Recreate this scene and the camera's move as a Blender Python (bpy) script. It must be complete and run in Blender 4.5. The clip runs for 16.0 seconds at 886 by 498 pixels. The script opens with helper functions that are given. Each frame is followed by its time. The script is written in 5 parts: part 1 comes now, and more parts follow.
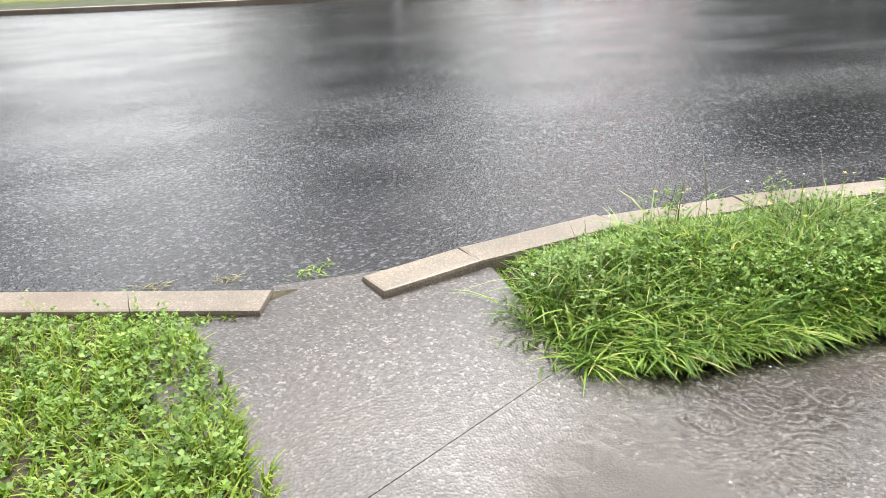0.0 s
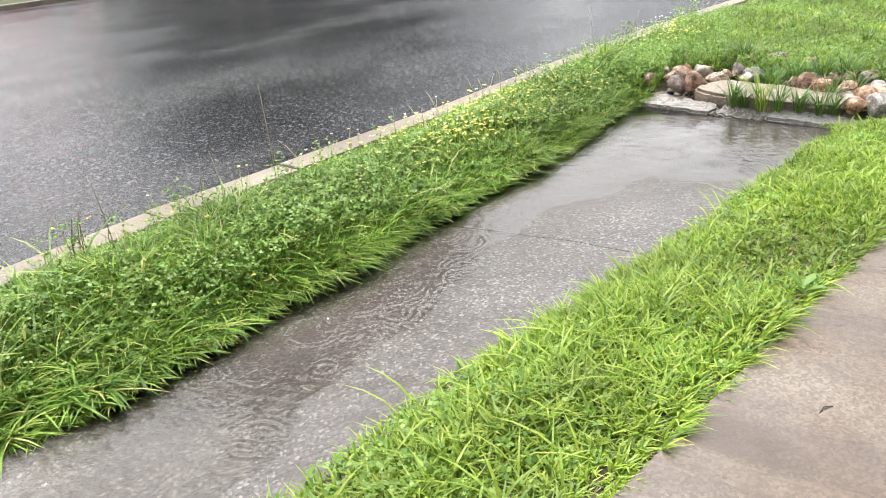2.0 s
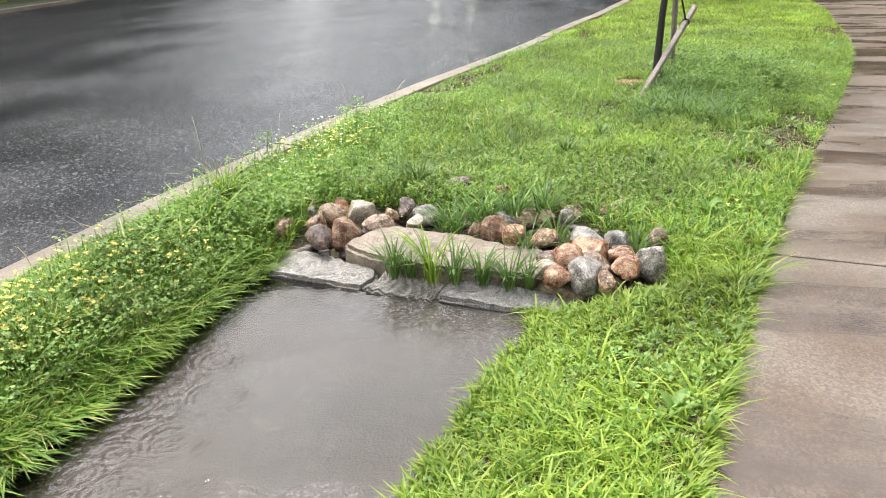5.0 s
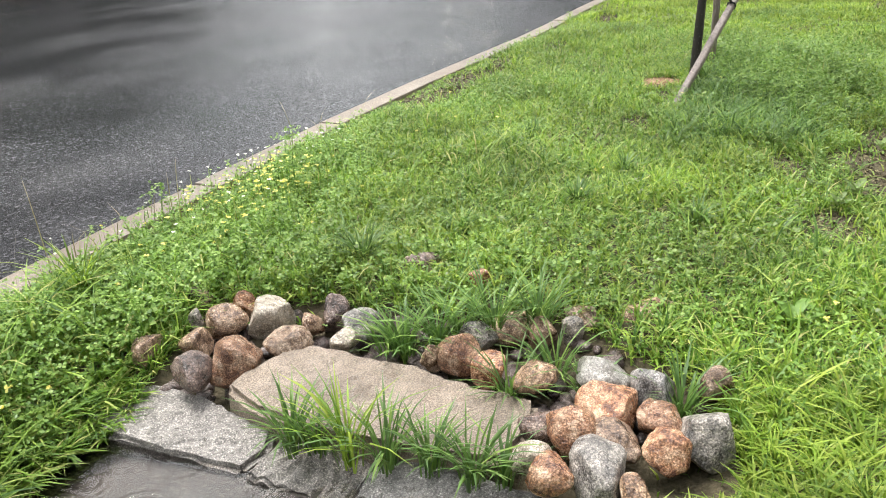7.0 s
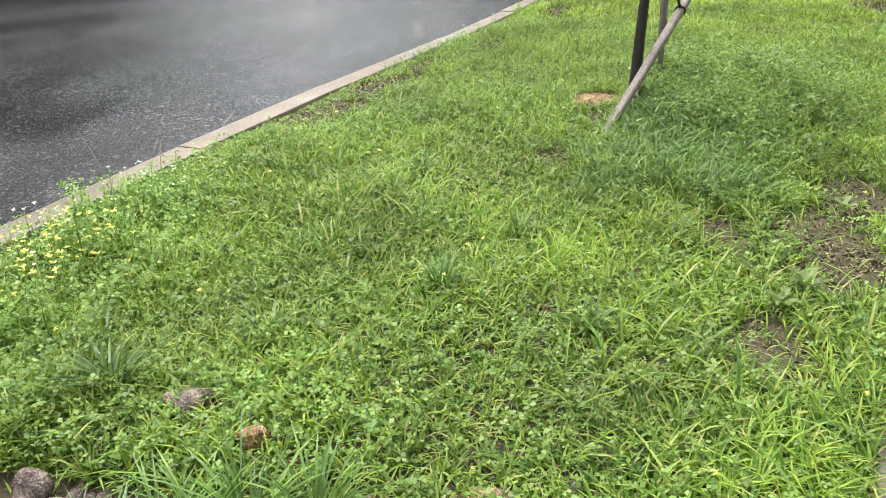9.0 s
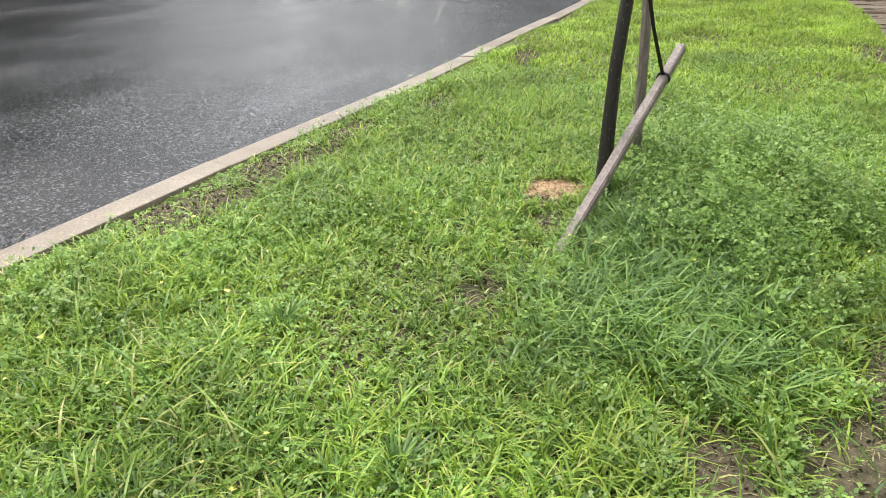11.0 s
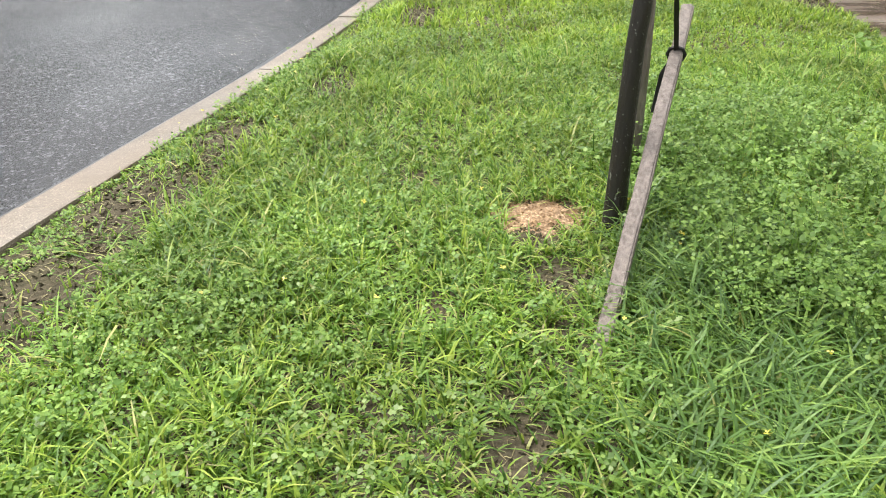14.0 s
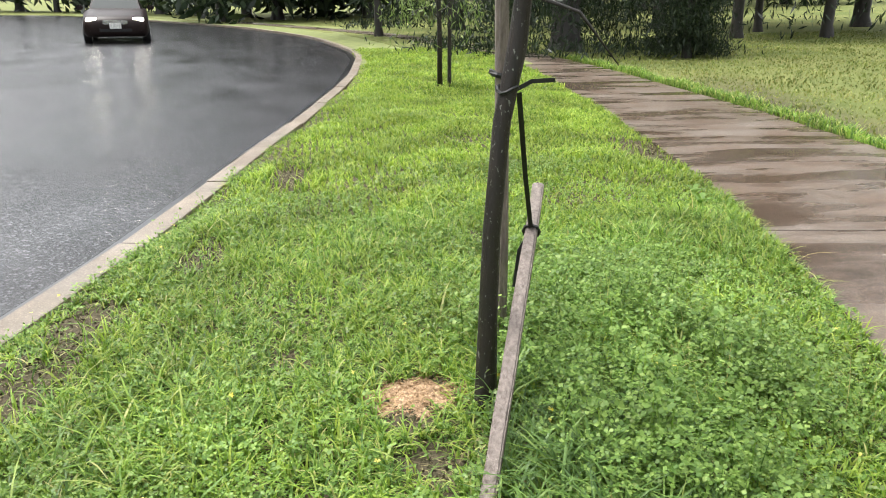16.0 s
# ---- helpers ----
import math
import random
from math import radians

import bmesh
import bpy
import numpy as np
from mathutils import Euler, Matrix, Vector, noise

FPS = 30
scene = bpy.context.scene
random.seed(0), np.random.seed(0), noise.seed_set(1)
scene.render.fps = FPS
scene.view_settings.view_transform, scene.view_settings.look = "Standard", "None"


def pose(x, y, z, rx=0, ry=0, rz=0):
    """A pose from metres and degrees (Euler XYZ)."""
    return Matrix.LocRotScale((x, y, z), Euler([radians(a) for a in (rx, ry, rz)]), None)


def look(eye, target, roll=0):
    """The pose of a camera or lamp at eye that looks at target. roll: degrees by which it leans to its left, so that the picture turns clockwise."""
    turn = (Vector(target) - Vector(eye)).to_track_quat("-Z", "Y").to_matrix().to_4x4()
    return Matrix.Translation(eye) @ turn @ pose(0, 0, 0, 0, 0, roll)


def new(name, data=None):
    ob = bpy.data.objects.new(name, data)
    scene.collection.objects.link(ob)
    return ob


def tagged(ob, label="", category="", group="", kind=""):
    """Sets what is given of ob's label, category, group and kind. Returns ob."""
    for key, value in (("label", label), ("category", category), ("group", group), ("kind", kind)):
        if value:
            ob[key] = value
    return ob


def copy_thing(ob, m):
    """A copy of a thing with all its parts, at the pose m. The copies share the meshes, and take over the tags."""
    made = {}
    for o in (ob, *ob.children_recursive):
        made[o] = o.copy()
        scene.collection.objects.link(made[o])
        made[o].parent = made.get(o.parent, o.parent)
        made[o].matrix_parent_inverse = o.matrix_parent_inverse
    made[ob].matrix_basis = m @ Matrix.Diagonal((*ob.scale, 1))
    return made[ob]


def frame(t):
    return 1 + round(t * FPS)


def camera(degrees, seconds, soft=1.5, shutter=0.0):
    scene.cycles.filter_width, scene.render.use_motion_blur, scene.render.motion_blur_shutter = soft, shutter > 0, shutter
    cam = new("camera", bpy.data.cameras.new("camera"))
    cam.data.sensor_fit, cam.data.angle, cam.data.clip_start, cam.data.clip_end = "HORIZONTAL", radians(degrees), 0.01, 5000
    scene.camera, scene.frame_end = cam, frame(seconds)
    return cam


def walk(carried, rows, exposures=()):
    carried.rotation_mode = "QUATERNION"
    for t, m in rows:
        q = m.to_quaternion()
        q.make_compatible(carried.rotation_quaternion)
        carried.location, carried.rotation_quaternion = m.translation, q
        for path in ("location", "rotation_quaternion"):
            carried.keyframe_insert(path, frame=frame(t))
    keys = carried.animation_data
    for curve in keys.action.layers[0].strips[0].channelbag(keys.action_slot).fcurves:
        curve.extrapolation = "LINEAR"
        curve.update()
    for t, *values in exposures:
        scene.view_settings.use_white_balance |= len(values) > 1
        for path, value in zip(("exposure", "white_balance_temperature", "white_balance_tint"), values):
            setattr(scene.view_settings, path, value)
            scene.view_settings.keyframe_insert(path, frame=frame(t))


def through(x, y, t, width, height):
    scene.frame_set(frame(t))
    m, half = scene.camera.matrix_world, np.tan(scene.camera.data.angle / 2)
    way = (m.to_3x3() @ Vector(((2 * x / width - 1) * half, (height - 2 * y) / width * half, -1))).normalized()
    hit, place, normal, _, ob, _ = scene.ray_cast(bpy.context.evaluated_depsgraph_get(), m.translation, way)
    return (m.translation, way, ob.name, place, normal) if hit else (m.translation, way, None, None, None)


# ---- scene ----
cam = camera(59.4, 16.0, soft=1.0)
PATH = [
    (0, (0.502, -0.369, 1.246), (1.114, 1.367, 0.464), -2.4),
    (0.5, (0.471, -0.423, 1.247), (1.351, 1.18, 0.438), -2.4),
    (1, (0.489, -0.469, 1.246), (1.679, 0.903, 0.408), -2.1),
    (1.5, (0.568, -0.498, 1.231), (2.002, 0.623, 0.401), -2.8),
    (2, (0.76, -0.536, 1.23), (2.316, 0.419, 0.414), -3.7),
    (2.5, (0.962, -0.567, 1.236), (2.611, 0.231, 0.432), -3.0),
    (3, (1.259, -0.56, 1.251), (2.988, 0.023, 0.43), -3.2),
    (3.5, (1.634, -0.563, 1.266), (3.415, -0.115, 0.473), -2.9),
    (4, (2.078, -0.598, 1.27), (3.876, -0.152, 0.516), -1.5),
    (4.5, (2.507, -0.54, 1.264), (4.314, -0.101, 0.527), -1.3),
    (4.7, (2.692, -0.516, 1.276), (4.51, -0.106, 0.549), -1.0),
    (6.8, (4.283, -0.433, 1.26), (6.075, -0.029, 0.467), -3.3),
    (7, (4.399, -0.466, 1.253), (6.179, -0.013, 0.46), -2.6),
    (7.5, (4.616, -0.505, 1.24), (6.38, -0.025, 0.431), -3.0),
    (8, (4.844, -0.53, 1.265), (6.6, -0.05, 0.437), -3.7),
    (8.5, (5.121, -0.653, 1.271), (6.877, -0.235, 0.409), -4.7),
    (9, (5.469, -0.789, 1.293), (7.232, -0.385, 0.44), -1.2),
    (9.5, (5.803, -0.843, 1.305), (7.579, -0.441, 0.478), -0.6),
    (10, (6.176, -0.941, 1.297), (7.965, -0.547, 0.493), -1.3),
    (10.2, (6.304, -0.974, 1.299), (8.094, -0.575, 0.499), -0.6),
    (12.3, (7.586, -0.54, 1.279), (9.365, -0.278, 0.404), 0.1),
    (12.5, (7.684, -0.486, 1.26), (9.473, -0.379, 0.373), 0.2),
    (13, (7.872, -0.364, 1.177), (9.652, -0.283, 0.269), -1.9),
    (13.5, (8.022, -0.308, 1.186), (9.802, -0.229, 0.278), -1.3),
    (14, (8.0, -0.323, 1.201), (9.774, -0.315, 0.276), -0.2),
    (14.5, (8.033, -0.339, 1.229), (9.794, -0.531, 0.301), 1.0),
    (15, (8.045, -0.351, 1.271), (9.824, -0.603, 0.394), 1.1),
    (15.5, (8.061, -0.362, 1.327), (9.892, -0.646, 0.574), 0.1),
    (16, (8.048, -0.368, 1.371), (9.928, -0.67, 0.759), 0.1),
]
walk(cam, [(t, look(eye, target, roll)) for t, eye, target, roll in PATH],
     [(0, 1.85), (4.5, 1.8), (7, 1.66), (12.5, 1.64), (16, 1.72)])

# ---- light: overcast sky after rain, one wide soft sun behind the cloud ----
SUN_UP, SUN_AZ = radians(66), radians(42)
world = bpy.data.worlds.new("sky")
scene.world = world
world.use_nodes = True
wn, wl = world.node_tree.nodes, world.node_tree.links
sky = wn.new("ShaderNodeTexSky")
sky.sky_type, sky.sun_disc = "NISHITA", False
sky.sun_elevation, sky.sun_rotation, sky.dust_density, sky.air_density = SUN_UP, SUN_AZ, 3.0, 1.5
grey = wn.new("ShaderNodeHueSaturation")
grey.inputs["Saturation"].default_value = 0.16
wl.new(sky.outputs[0], grey.inputs["Color"])
wl.new(grey.outputs[0], wn["Background"].inputs["Color"])
wn["Background"].inputs["Strength"].default_value = 0.14
sun = new("sun", bpy.data.lights.new("sun", "SUN"))
sun.data.energy, sun.data.angle, sun.data.color = 1.3, radians(28), (1.0, 0.97, 0.92)
sun.matrix_world = look((30 * math.sin(SUN_AZ) * math.cos(SUN_UP), 30 * math.cos(SUN_AZ) * math.cos(SUN_UP), 30 * math.sin(SUN_UP)), (0, 0, 0))


# ---- materials ----
class Mat:
    """A small wrapper round a node material with a Principled shader."""

    def __init__(self, name):
        self.m = bpy.data.materials.new(name)
        self.m.use_nodes = True
        self.n, self.l = self.m.node_tree.nodes, self.m.node_tree.links
        self.b = self.n["Principled BSDF"]
        self.out = self.n["Material Output"]
        self.co = self.n.new("ShaderNodeNewGeometry").outputs["Position"]

    def local(self):
        self.co = self.n.new("ShaderNodeTexCoord").outputs["Object"]
        return self

    def noise(self, scale, detail=3.0, rough=0.55, dist=0.0, stretch=None):
        t = self.n.new("ShaderNodeTexNoise")
        t.inputs["Scale"].default_value, t.inputs["Detail"].default_value = scale, detail
        t.inputs["Roughness"].default_value, t.inputs["Distortion"].default_value = rough, dist
        co = self.co
        if stretch:
            mp = self.n.new("ShaderNodeMapping")
            mp.inputs["Scale"].default_value = stretch
            self.l.new(co, mp.inputs["Vector"])
            co = mp.outputs[0]
        self.l.new(co, t.inputs["Vector"])
        return t.outputs["Fac"]

    def cells(self, scale, feature="F1", output="Distance", stretch=None):
        t = self.n.new("ShaderNodeTexVoronoi")
        t.feature = feature
        t.inputs["Scale"].default_value = scale
        self.l.new(self.co, t.inputs["Vector"])
        return t.outputs[output]

    def ramp(self, fac, *stops):
        r = self.n.new("ShaderNodeValToRGB")
        e = r.color_ramp.elements
        while len(e) < len(stops):
            e.new(0.5)
        for el, (p, c) in zip(e, stops):
            el.position = p
            el.color = (*c, 1) if isinstance(c, tuple) else (c, c, c, 1)
        self.l.new(fac, r.inputs["Fac"])
        return r.outputs["Color"]

    def mix(self, a, b, fac=0.5, mode="MIX"):
        x = self.n.new("ShaderNodeMix")
        x.data_type, x.blend_type = "RGBA", mode
        for s, v in ((x.inputs[0], fac), (x.inputs[6], a), (x.inputs[7], b)):
            if isinstance(v, bpy.types.NodeSocket):
                self.l.new(v, s)
            elif isinstance(v, tuple):
                s.default_value = (*v, 1)
            elif s.type == "RGBA":
                s.default_value = (v, v, v, 1)
            else:
                s.default_value = v
        return x.outputs[2]

    def math(self, op, a, b=0.0, c=0.0):
        x = self.n.new("ShaderNodeMath")
        x.operation = op
        for s, v in zip(x.inputs, (a, b, c)):
            if isinstance(v, bpy.types.NodeSocket):
                self.l.new(v, s)
            else:
                s.default_value = v
        return x.outputs[0]

    def bump(self, height, strength=0.3, distance=0.01, normal=None):
        x = self.n.new("ShaderNodeBump")
        x.inputs["Strength"].default_value, x.inputs["Distance"].default_value = strength, distance
        self.l.new(height, x.inputs["Height"])
        if normal is not None:
            self.l.new(normal, x.inputs["Normal"])
        return x.outputs[0]

    def island(self):
        return self.n.new("ShaderNodeNewGeometry").outputs["Random Per Island"]

    def rand(self):
        return self.n.new("ShaderNodeObjectInfo").outputs["Random"]

    def set(self, **kw):
        for k, v in kw.items():
            s = self.b.inputs[k.replace("_", " ")]
            if isinstance(v, bpy.types.NodeSocket):
                self.l.new(v, s)
            elif isinstance(v, tuple):
                s.default_value = (*v, 1) if len(v) == 3 and s.type == "RGBA" else v
            else:
                s.default_value = v
        return self


def plain(name, col, rough=0.6, metal=0.0, vary=0.25, scale=20.0, bump=0.0):
    a = Mat(name).local()
    f = a.noise(scale, 4)
    lo, hi = tuple(c * (1 - vary) for c in col), tuple(min(1, c * (1 + vary)) for c in col)
    a.set(Base_Color=a.ramp(f, (0.3, lo), (0.7, hi)), Roughness=rough, Metallic=metal)
    if bump:
        a.set(Normal=a.bump(f, 0.5, bump))
    return a.m


def leaf_material(name, stops, through=0.35, patch=1.3, patch_stops=((0.3, 0.64), (0.7, 1.32)), rough=0.45):
    """Blades and leaves: colour by blade and by patch, some light through them."""
    a = Mat(name)
    col = a.ramp(a.island(), *stops)
    col = a.mix(col, a.ramp(a.noise(patch, 3), *patch_stops), 1.0, "MULTIPLY")
    a.set(Base_Color=col, Roughness=rough)
    a.b.inputs["Specular IOR Level"].default_value = 0.35
    tr = a.n.new("ShaderNodeBsdfTranslucent")
    a.l.new(col, tr.inputs["Color"])
    mx = a.n.new("ShaderNodeMixShader")
    mx.inputs[0].default_value = through
    a.l.new(a.b.outputs[0], mx.inputs[1])
    a.l.new(tr.outputs[0], mx.inputs[2])
    a.l.new(mx.outputs[0], a.out.inputs["Surface"])
    return a.m


def speckle(a, scale, *stops):
    """Stones of an aggregate, each with a shade of its own."""
    sep = a.n.new("ShaderNodeSeparateColor")
    a.l.new(a.cells(scale, "F1", "Color"), sep.inputs[0])
    return a.ramp(sep.outputs[0], *stops)


def make_asphalt():
    a = Mat("wet_asphalt")
    big = a.noise(0.5, 4)
    stones = speckle(a, 70, (0.0, (0.012, 0.012, 0.013)), (0.75, (0.027, 0.027, 0.029)), (1.0, (0.085, 0.085, 0.09)))
    a.set(Base_Color=a.mix(stones, a.ramp(big, (0.3, 0.75), (0.7, 1.15)), 1.0, "MULTIPLY"))
    film = a.noise(0.8, 4, stretch=(0.7, 1.3, 1))
    a.set(Roughness=a.ramp(film, (0.35, 0.14), (0.65, 0.26)), IOR=1.38)
    h = a.math("ADD", a.math("MULTIPLY", a.noise(30, 4, 0.65, 0.3), 0.7), a.math("MULTIPLY", a.cells(85), a.ramp(film, (0.35, 0.35), (0.65, 0.9))))
    sheet = a.math("ADD", a.math("MULTIPLY", a.noise(7.0, 3, 0.55, 0.4, stretch=(0.45, 1.5, 1)), 0.3), a.math("MULTIPLY", a.noise(1.6, 2, 0.5, stretch=(0.3, 1.4, 1)), 0.4))
    a.set(Normal=a.bump(a.math("ADD", h, sheet), 0.5, 0.010))
    return a.m


def make_concrete(name, dark, light, wet=(0.22, 0.5), grain=90, stain=None, spread=1.0, relief=0.003):
    a = Mat(name)
    mid = tuple((p + q) / 2 for p, q in zip(dark, light))
    col = speckle(a, grain, (0.0, tuple((1 - 0.45 * spread) * c for c in dark)), (0.4, dark), (0.85, mid), (1.0, tuple((1 + 0.5 * spread) * c for c in light)))
    col = a.mix(col, a.ramp(a.noise(1.3, 5, 0.6), (0.32, 0.62), (0.68, 1.2)), 1.0, "MULTIPLY")
    if stain:
        col = a.mix(col, stain, a.ramp(a.noise(0.75, 5, 0.62), (0.46, 0.0), (0.62, 0.75)))
    a.set(Base_Color=col, Roughness=a.ramp(a.noise(0.9, 4, 0.6), (0.4, wet[0]), (0.6, wet[1])))
    a.set(Normal=a.bump(a.math("ADD", a.cells(grain), a.noise(25, 3)), 0.4, relief))
    return a.m


def make_pathway():
    """Concrete walk: pale and dull where it has drained, brown and glossy where water stands in bands across it."""
    a = Mat("wet_walk_concrete")
    speck = a.cells(160)
    band = a.noise(1.0, 4, 0.55, 0.3, stretch=(2.3, 0.5, 1))
    wetness = a.ramp(band, (0.44, 0.0), (0.60, 1.0))
    dry = a.mix(speckle(a, 130, (0.0, (0.092, 0.073, 0.057)), (0.5, (0.126, 0.102, 0.081)), (1.0, (0.185, 0.152, 0.123))), a.ramp(a.noise(1.6, 5, 0.6), (0.35, (0.74, 0.60, 0.48)), (0.62, (1.08, 1.08, 1.08))), 1.0, "MULTIPLY")
    soaked = a.ramp(a.noise(6, 4), (0.3, (0.045, 0.031, 0.023)), (0.7, (0.085, 0.06, 0.045)))
    a.set(Base_Color=a.mix(dry, soaked, a.math("MULTIPLY", wetness, 0.8)), Roughness=a.mix(0.46, 0.10, wetness))
    a.set(Normal=a.bump(a.math("ADD", speck, a.noise(20, 3)), 0.22, 0.003))
    return a.m


def make_water():
    """Thin standing water with rain rings: clear, mirror-like at a slant."""
    a = Mat("rain_water")
    nrm = a.bump(a.noise(70, 2, 0.5), 0.12, 0.003)
    gl = a.n.new("ShaderNodeBsdfGlossy")
    gl.inputs["Roughness"].default_value = 0.05
    tr = a.n.new("ShaderNodeBsdfTransparent")
    tr.inputs["Color"].default_value = (0.93, 0.92, 0.90, 1)
    fr = a.n.new("ShaderNodeFresnel")
    fr.inputs["IOR"].default_value = 1.45
    a.l.new(nrm, gl.inputs["Normal"])
    a.l.new(nrm, fr.inputs["Normal"])
    mx = a.n.new("ShaderNodeMixShader")
    a.l.new(fr.outputs[0], mx.inputs[0])
    a.l.new(tr.outputs[0], mx.inputs[1])
    a.l.new(gl.outputs[0], mx.inputs[2])
    a.l.new(mx.outputs[0], a.out.inputs["Surface"])
    return a.m


def make_rock(name, stops, scale=26, grain=130, rough=0.34, fleck=0.5):
    a = Mat(name).local()
    col = a.ramp(a.noise(scale, 6, 0.7), *stops)
    col = a.mix(col, a.ramp(a.cells(grain), (0.1, 1.5), (0.5, 0.5)), fleck, "MULTIPLY")
    col = a.mix(col, a.ramp(a.rand(), (0.0, (0.72, 0.74, 0.78)), (1.0, (1.25, 1.15, 1.05))), 1.0, "MULTIPLY")
    grains = a.ramp(a.noise(210, 2, 0.6), (0.36, 0.45), (0.5, 1.0), (0.66, 1.75))
    col = a.mix(col, grains, 0.75, "MULTIPLY")
    a.set(Base_Color=col, Roughness=a.ramp(a.noise(9, 3), (0.35, rough * 0.5), (0.65, rough * 1.3)))
    a.set(Normal=a.bump(a.math("ADD", a.noise(32, 6, 0.7), a.math("MULTIPLY", a.cells(grain), 0.18)), 0.8, 0.014))
    return a.m


def make_bark(name, lo, hi, scale=30, spots=0.0):
    a = Mat(name).local()
    f = a.noise(scale, 6, 0.7, stretch=(1, 1, 0.22))
    col = a.ramp(f, (0.3, lo), (0.7, hi))
    if spots:
        col = a.mix(col, (0.30, 0.31, 0.27), a.math("MULTIPLY", a.ramp(a.noise(85, 3, stretch=(1, 1, 0.6)), (0.64, 0.0), (0.70, 1.0)), spots))
    a.set(Base_Color=col, Roughness=0.55, Normal=a.bump(f, 0.8, 0.012))
    return a.m


def make_soil():
    a = Mat("wet_soil")
    f = a.noise(38, 6, 0.75)
    col = a.ramp(f, (0.3, (0.03, 0.022, 0.015)), (0.7, (0.12, 0.092, 0.065)))
    green = a.ramp(a.noise(3.0, 4), (0.35, (0.03, 0.055, 0.012)), (0.7, (0.075, 0.13, 0.025)))
    far = a.ramp(a.noise(0.35, 5, 0.65), (0.3, (0.095, 0.122, 0.034)), (0.7, (0.175, 0.182, 0.062)))
    near = a.mix(col, green, 0.12)
    sep = a.n.new("ShaderNodeSeparateXYZ")
    a.l.new(a.co, sep.inputs[0])
    ahead = a.math("MULTIPLY", a.math("SUBTRACT", sep.outputs[0], 18.0), 0.2)
    behind = a.math("SUBTRACT", a.math("MULTIPLY_ADD", sep.outputs[0], -0.22, -2.6), sep.outputs[1])
    across = a.math("SUBTRACT", sep.outputs[1], 7.0)
    g = a.math("MAXIMUM", a.math("MAXIMUM", ahead, behind), across)
    fac = a.n.new("ShaderNodeClamp")
    a.l.new(g, fac.inputs[0])
    a.b.inputs["Specular IOR Level"].default_value = 0.15
    a.set(Base_Color=a.mix(near, far, fac.outputs[0]), Roughness=0.9, Normal=a.bump(a.noise(60, 5), 0.8, 0.02))
    return a.m


ASPHALT = make_asphalt()
KERB = make_concrete("kerb_concrete", (0.168, 0.136, 0.102), (0.25, 0.207, 0.158), (0.45, 0.65), 230, (0.125, 0.09, 0.06), 0.6, 0.0012)
BASIN = make_concrete("basin_concrete", (0.050, 0.042, 0.038), (0.118, 0.104, 0.097), (0.36, 0.52), 110, (0.050, 0.036, 0.029), 1.25, 0.0022)
WALK = make_pathway()
WATER = make_water()
SOIL = make_soil()
SAWDUST = make_concrete("orange_soil", (0.25, 0.155, 0.078), (0.40, 0.265, 0.145), (0.7, 0.9), 160, (0.25, 0.15, 0.075), 0.6)
GRANITE = make_rock("grey_granite", ((0.3, (0.11, 0.108, 0.105)), (0.7, (0.36, 0.355, 0.345))), 40, 150, 0.5, 0.8)
SLAB = make_rock("buff_sandstone", ((0.3, (0.14, 0.112, 0.086)), (0.7, (0.30, 0.252, 0.20))), 7, 190, 0.5, 0.35)
ROCK_BROWN = make_rock("brown_cobble", ((0.38, (0.10, 0.06, 0.04)), (0.5, (0.29, 0.195, 0.13)), (0.64, (0.55, 0.43, 0.32))))
ROCK_RED = make_rock("rust_cobble", ((0.38, (0.12, 0.052, 0.03)), (0.5, (0.32, 0.17, 0.095)), (0.64, (0.55, 0.39, 0.27))))
ROCK_GREY = make_rock("grey_cobble", ((0.38, (0.10, 0.098, 0.095)), (0.52, (0.28, 0.265, 0.245)), (0.66, (0.48, 0.45, 0.41))))
ROCK_PALE = make_rock("pale_cobble", ((0.35, (0.25, 0.22, 0.18)), (0.65, (0.55, 0.51, 0.44))), 20, 90)
ROCK_DARK = make_rock("dark_cobble", ((0.38, (0.05, 0.038, 0.033)), (0.52, (0.165, 0.118, 0.10)), (0.66, (0.38, 0.31, 0.27))))
GRASS = leaf_material("fresh_grass", ((0.0, (0.05, 0.115, 0.02)), (0.4, (0.15, 0.27, 0.038)), (0.8, (0.28, 0.41, 0.065)), (1.0, (0.46, 0.43, 0.17))), 0.45, 1.3, ((0.3, 0.78), (0.7, 1.28)))
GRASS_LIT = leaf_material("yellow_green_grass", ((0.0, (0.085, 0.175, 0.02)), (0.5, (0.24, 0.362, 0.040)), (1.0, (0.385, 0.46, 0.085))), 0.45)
CLOVER = leaf_material("clover_leaf", ((0.0, (0.10, 0.19, 0.038)), (0.6, (0.19, 0.31, 0.06)), (1.0, (0.29, 0.41, 0.10))), 0.4, 1.3, ((0.3, 0.74), (0.7, 1.28)))
SEDGE = leaf_material("dark_sedge", ((0.0, (0.06, 0.12, 0.03)), (0.7, (0.125, 0.225, 0.046)), (1.0, (0.22, 0.32, 0.07))), 0.3)
THATCH = leaf_material("dry_thatch", ((0.0, (0.13, 0.11, 0.045)), (1.0, (0.33, 0.29, 0.14))), 0.2)
LAWN_FAR = leaf_material("far_lawn_grass", ((0.0, (0.13, 0.18, 0.042)), (0.6, (0.21, 0.25, 0.062)), (1.0, (0.33, 0.31, 0.11))), 0.4, 0.3)
FOLIAGE = leaf_material("tree_foliage", ((0.0, (0.010, 0.020, 0.010)), (0.7, (0.024, 0.042, 0.018)), (1.0, (0.045, 0.068, 0.026))), 0.2, 0.4)
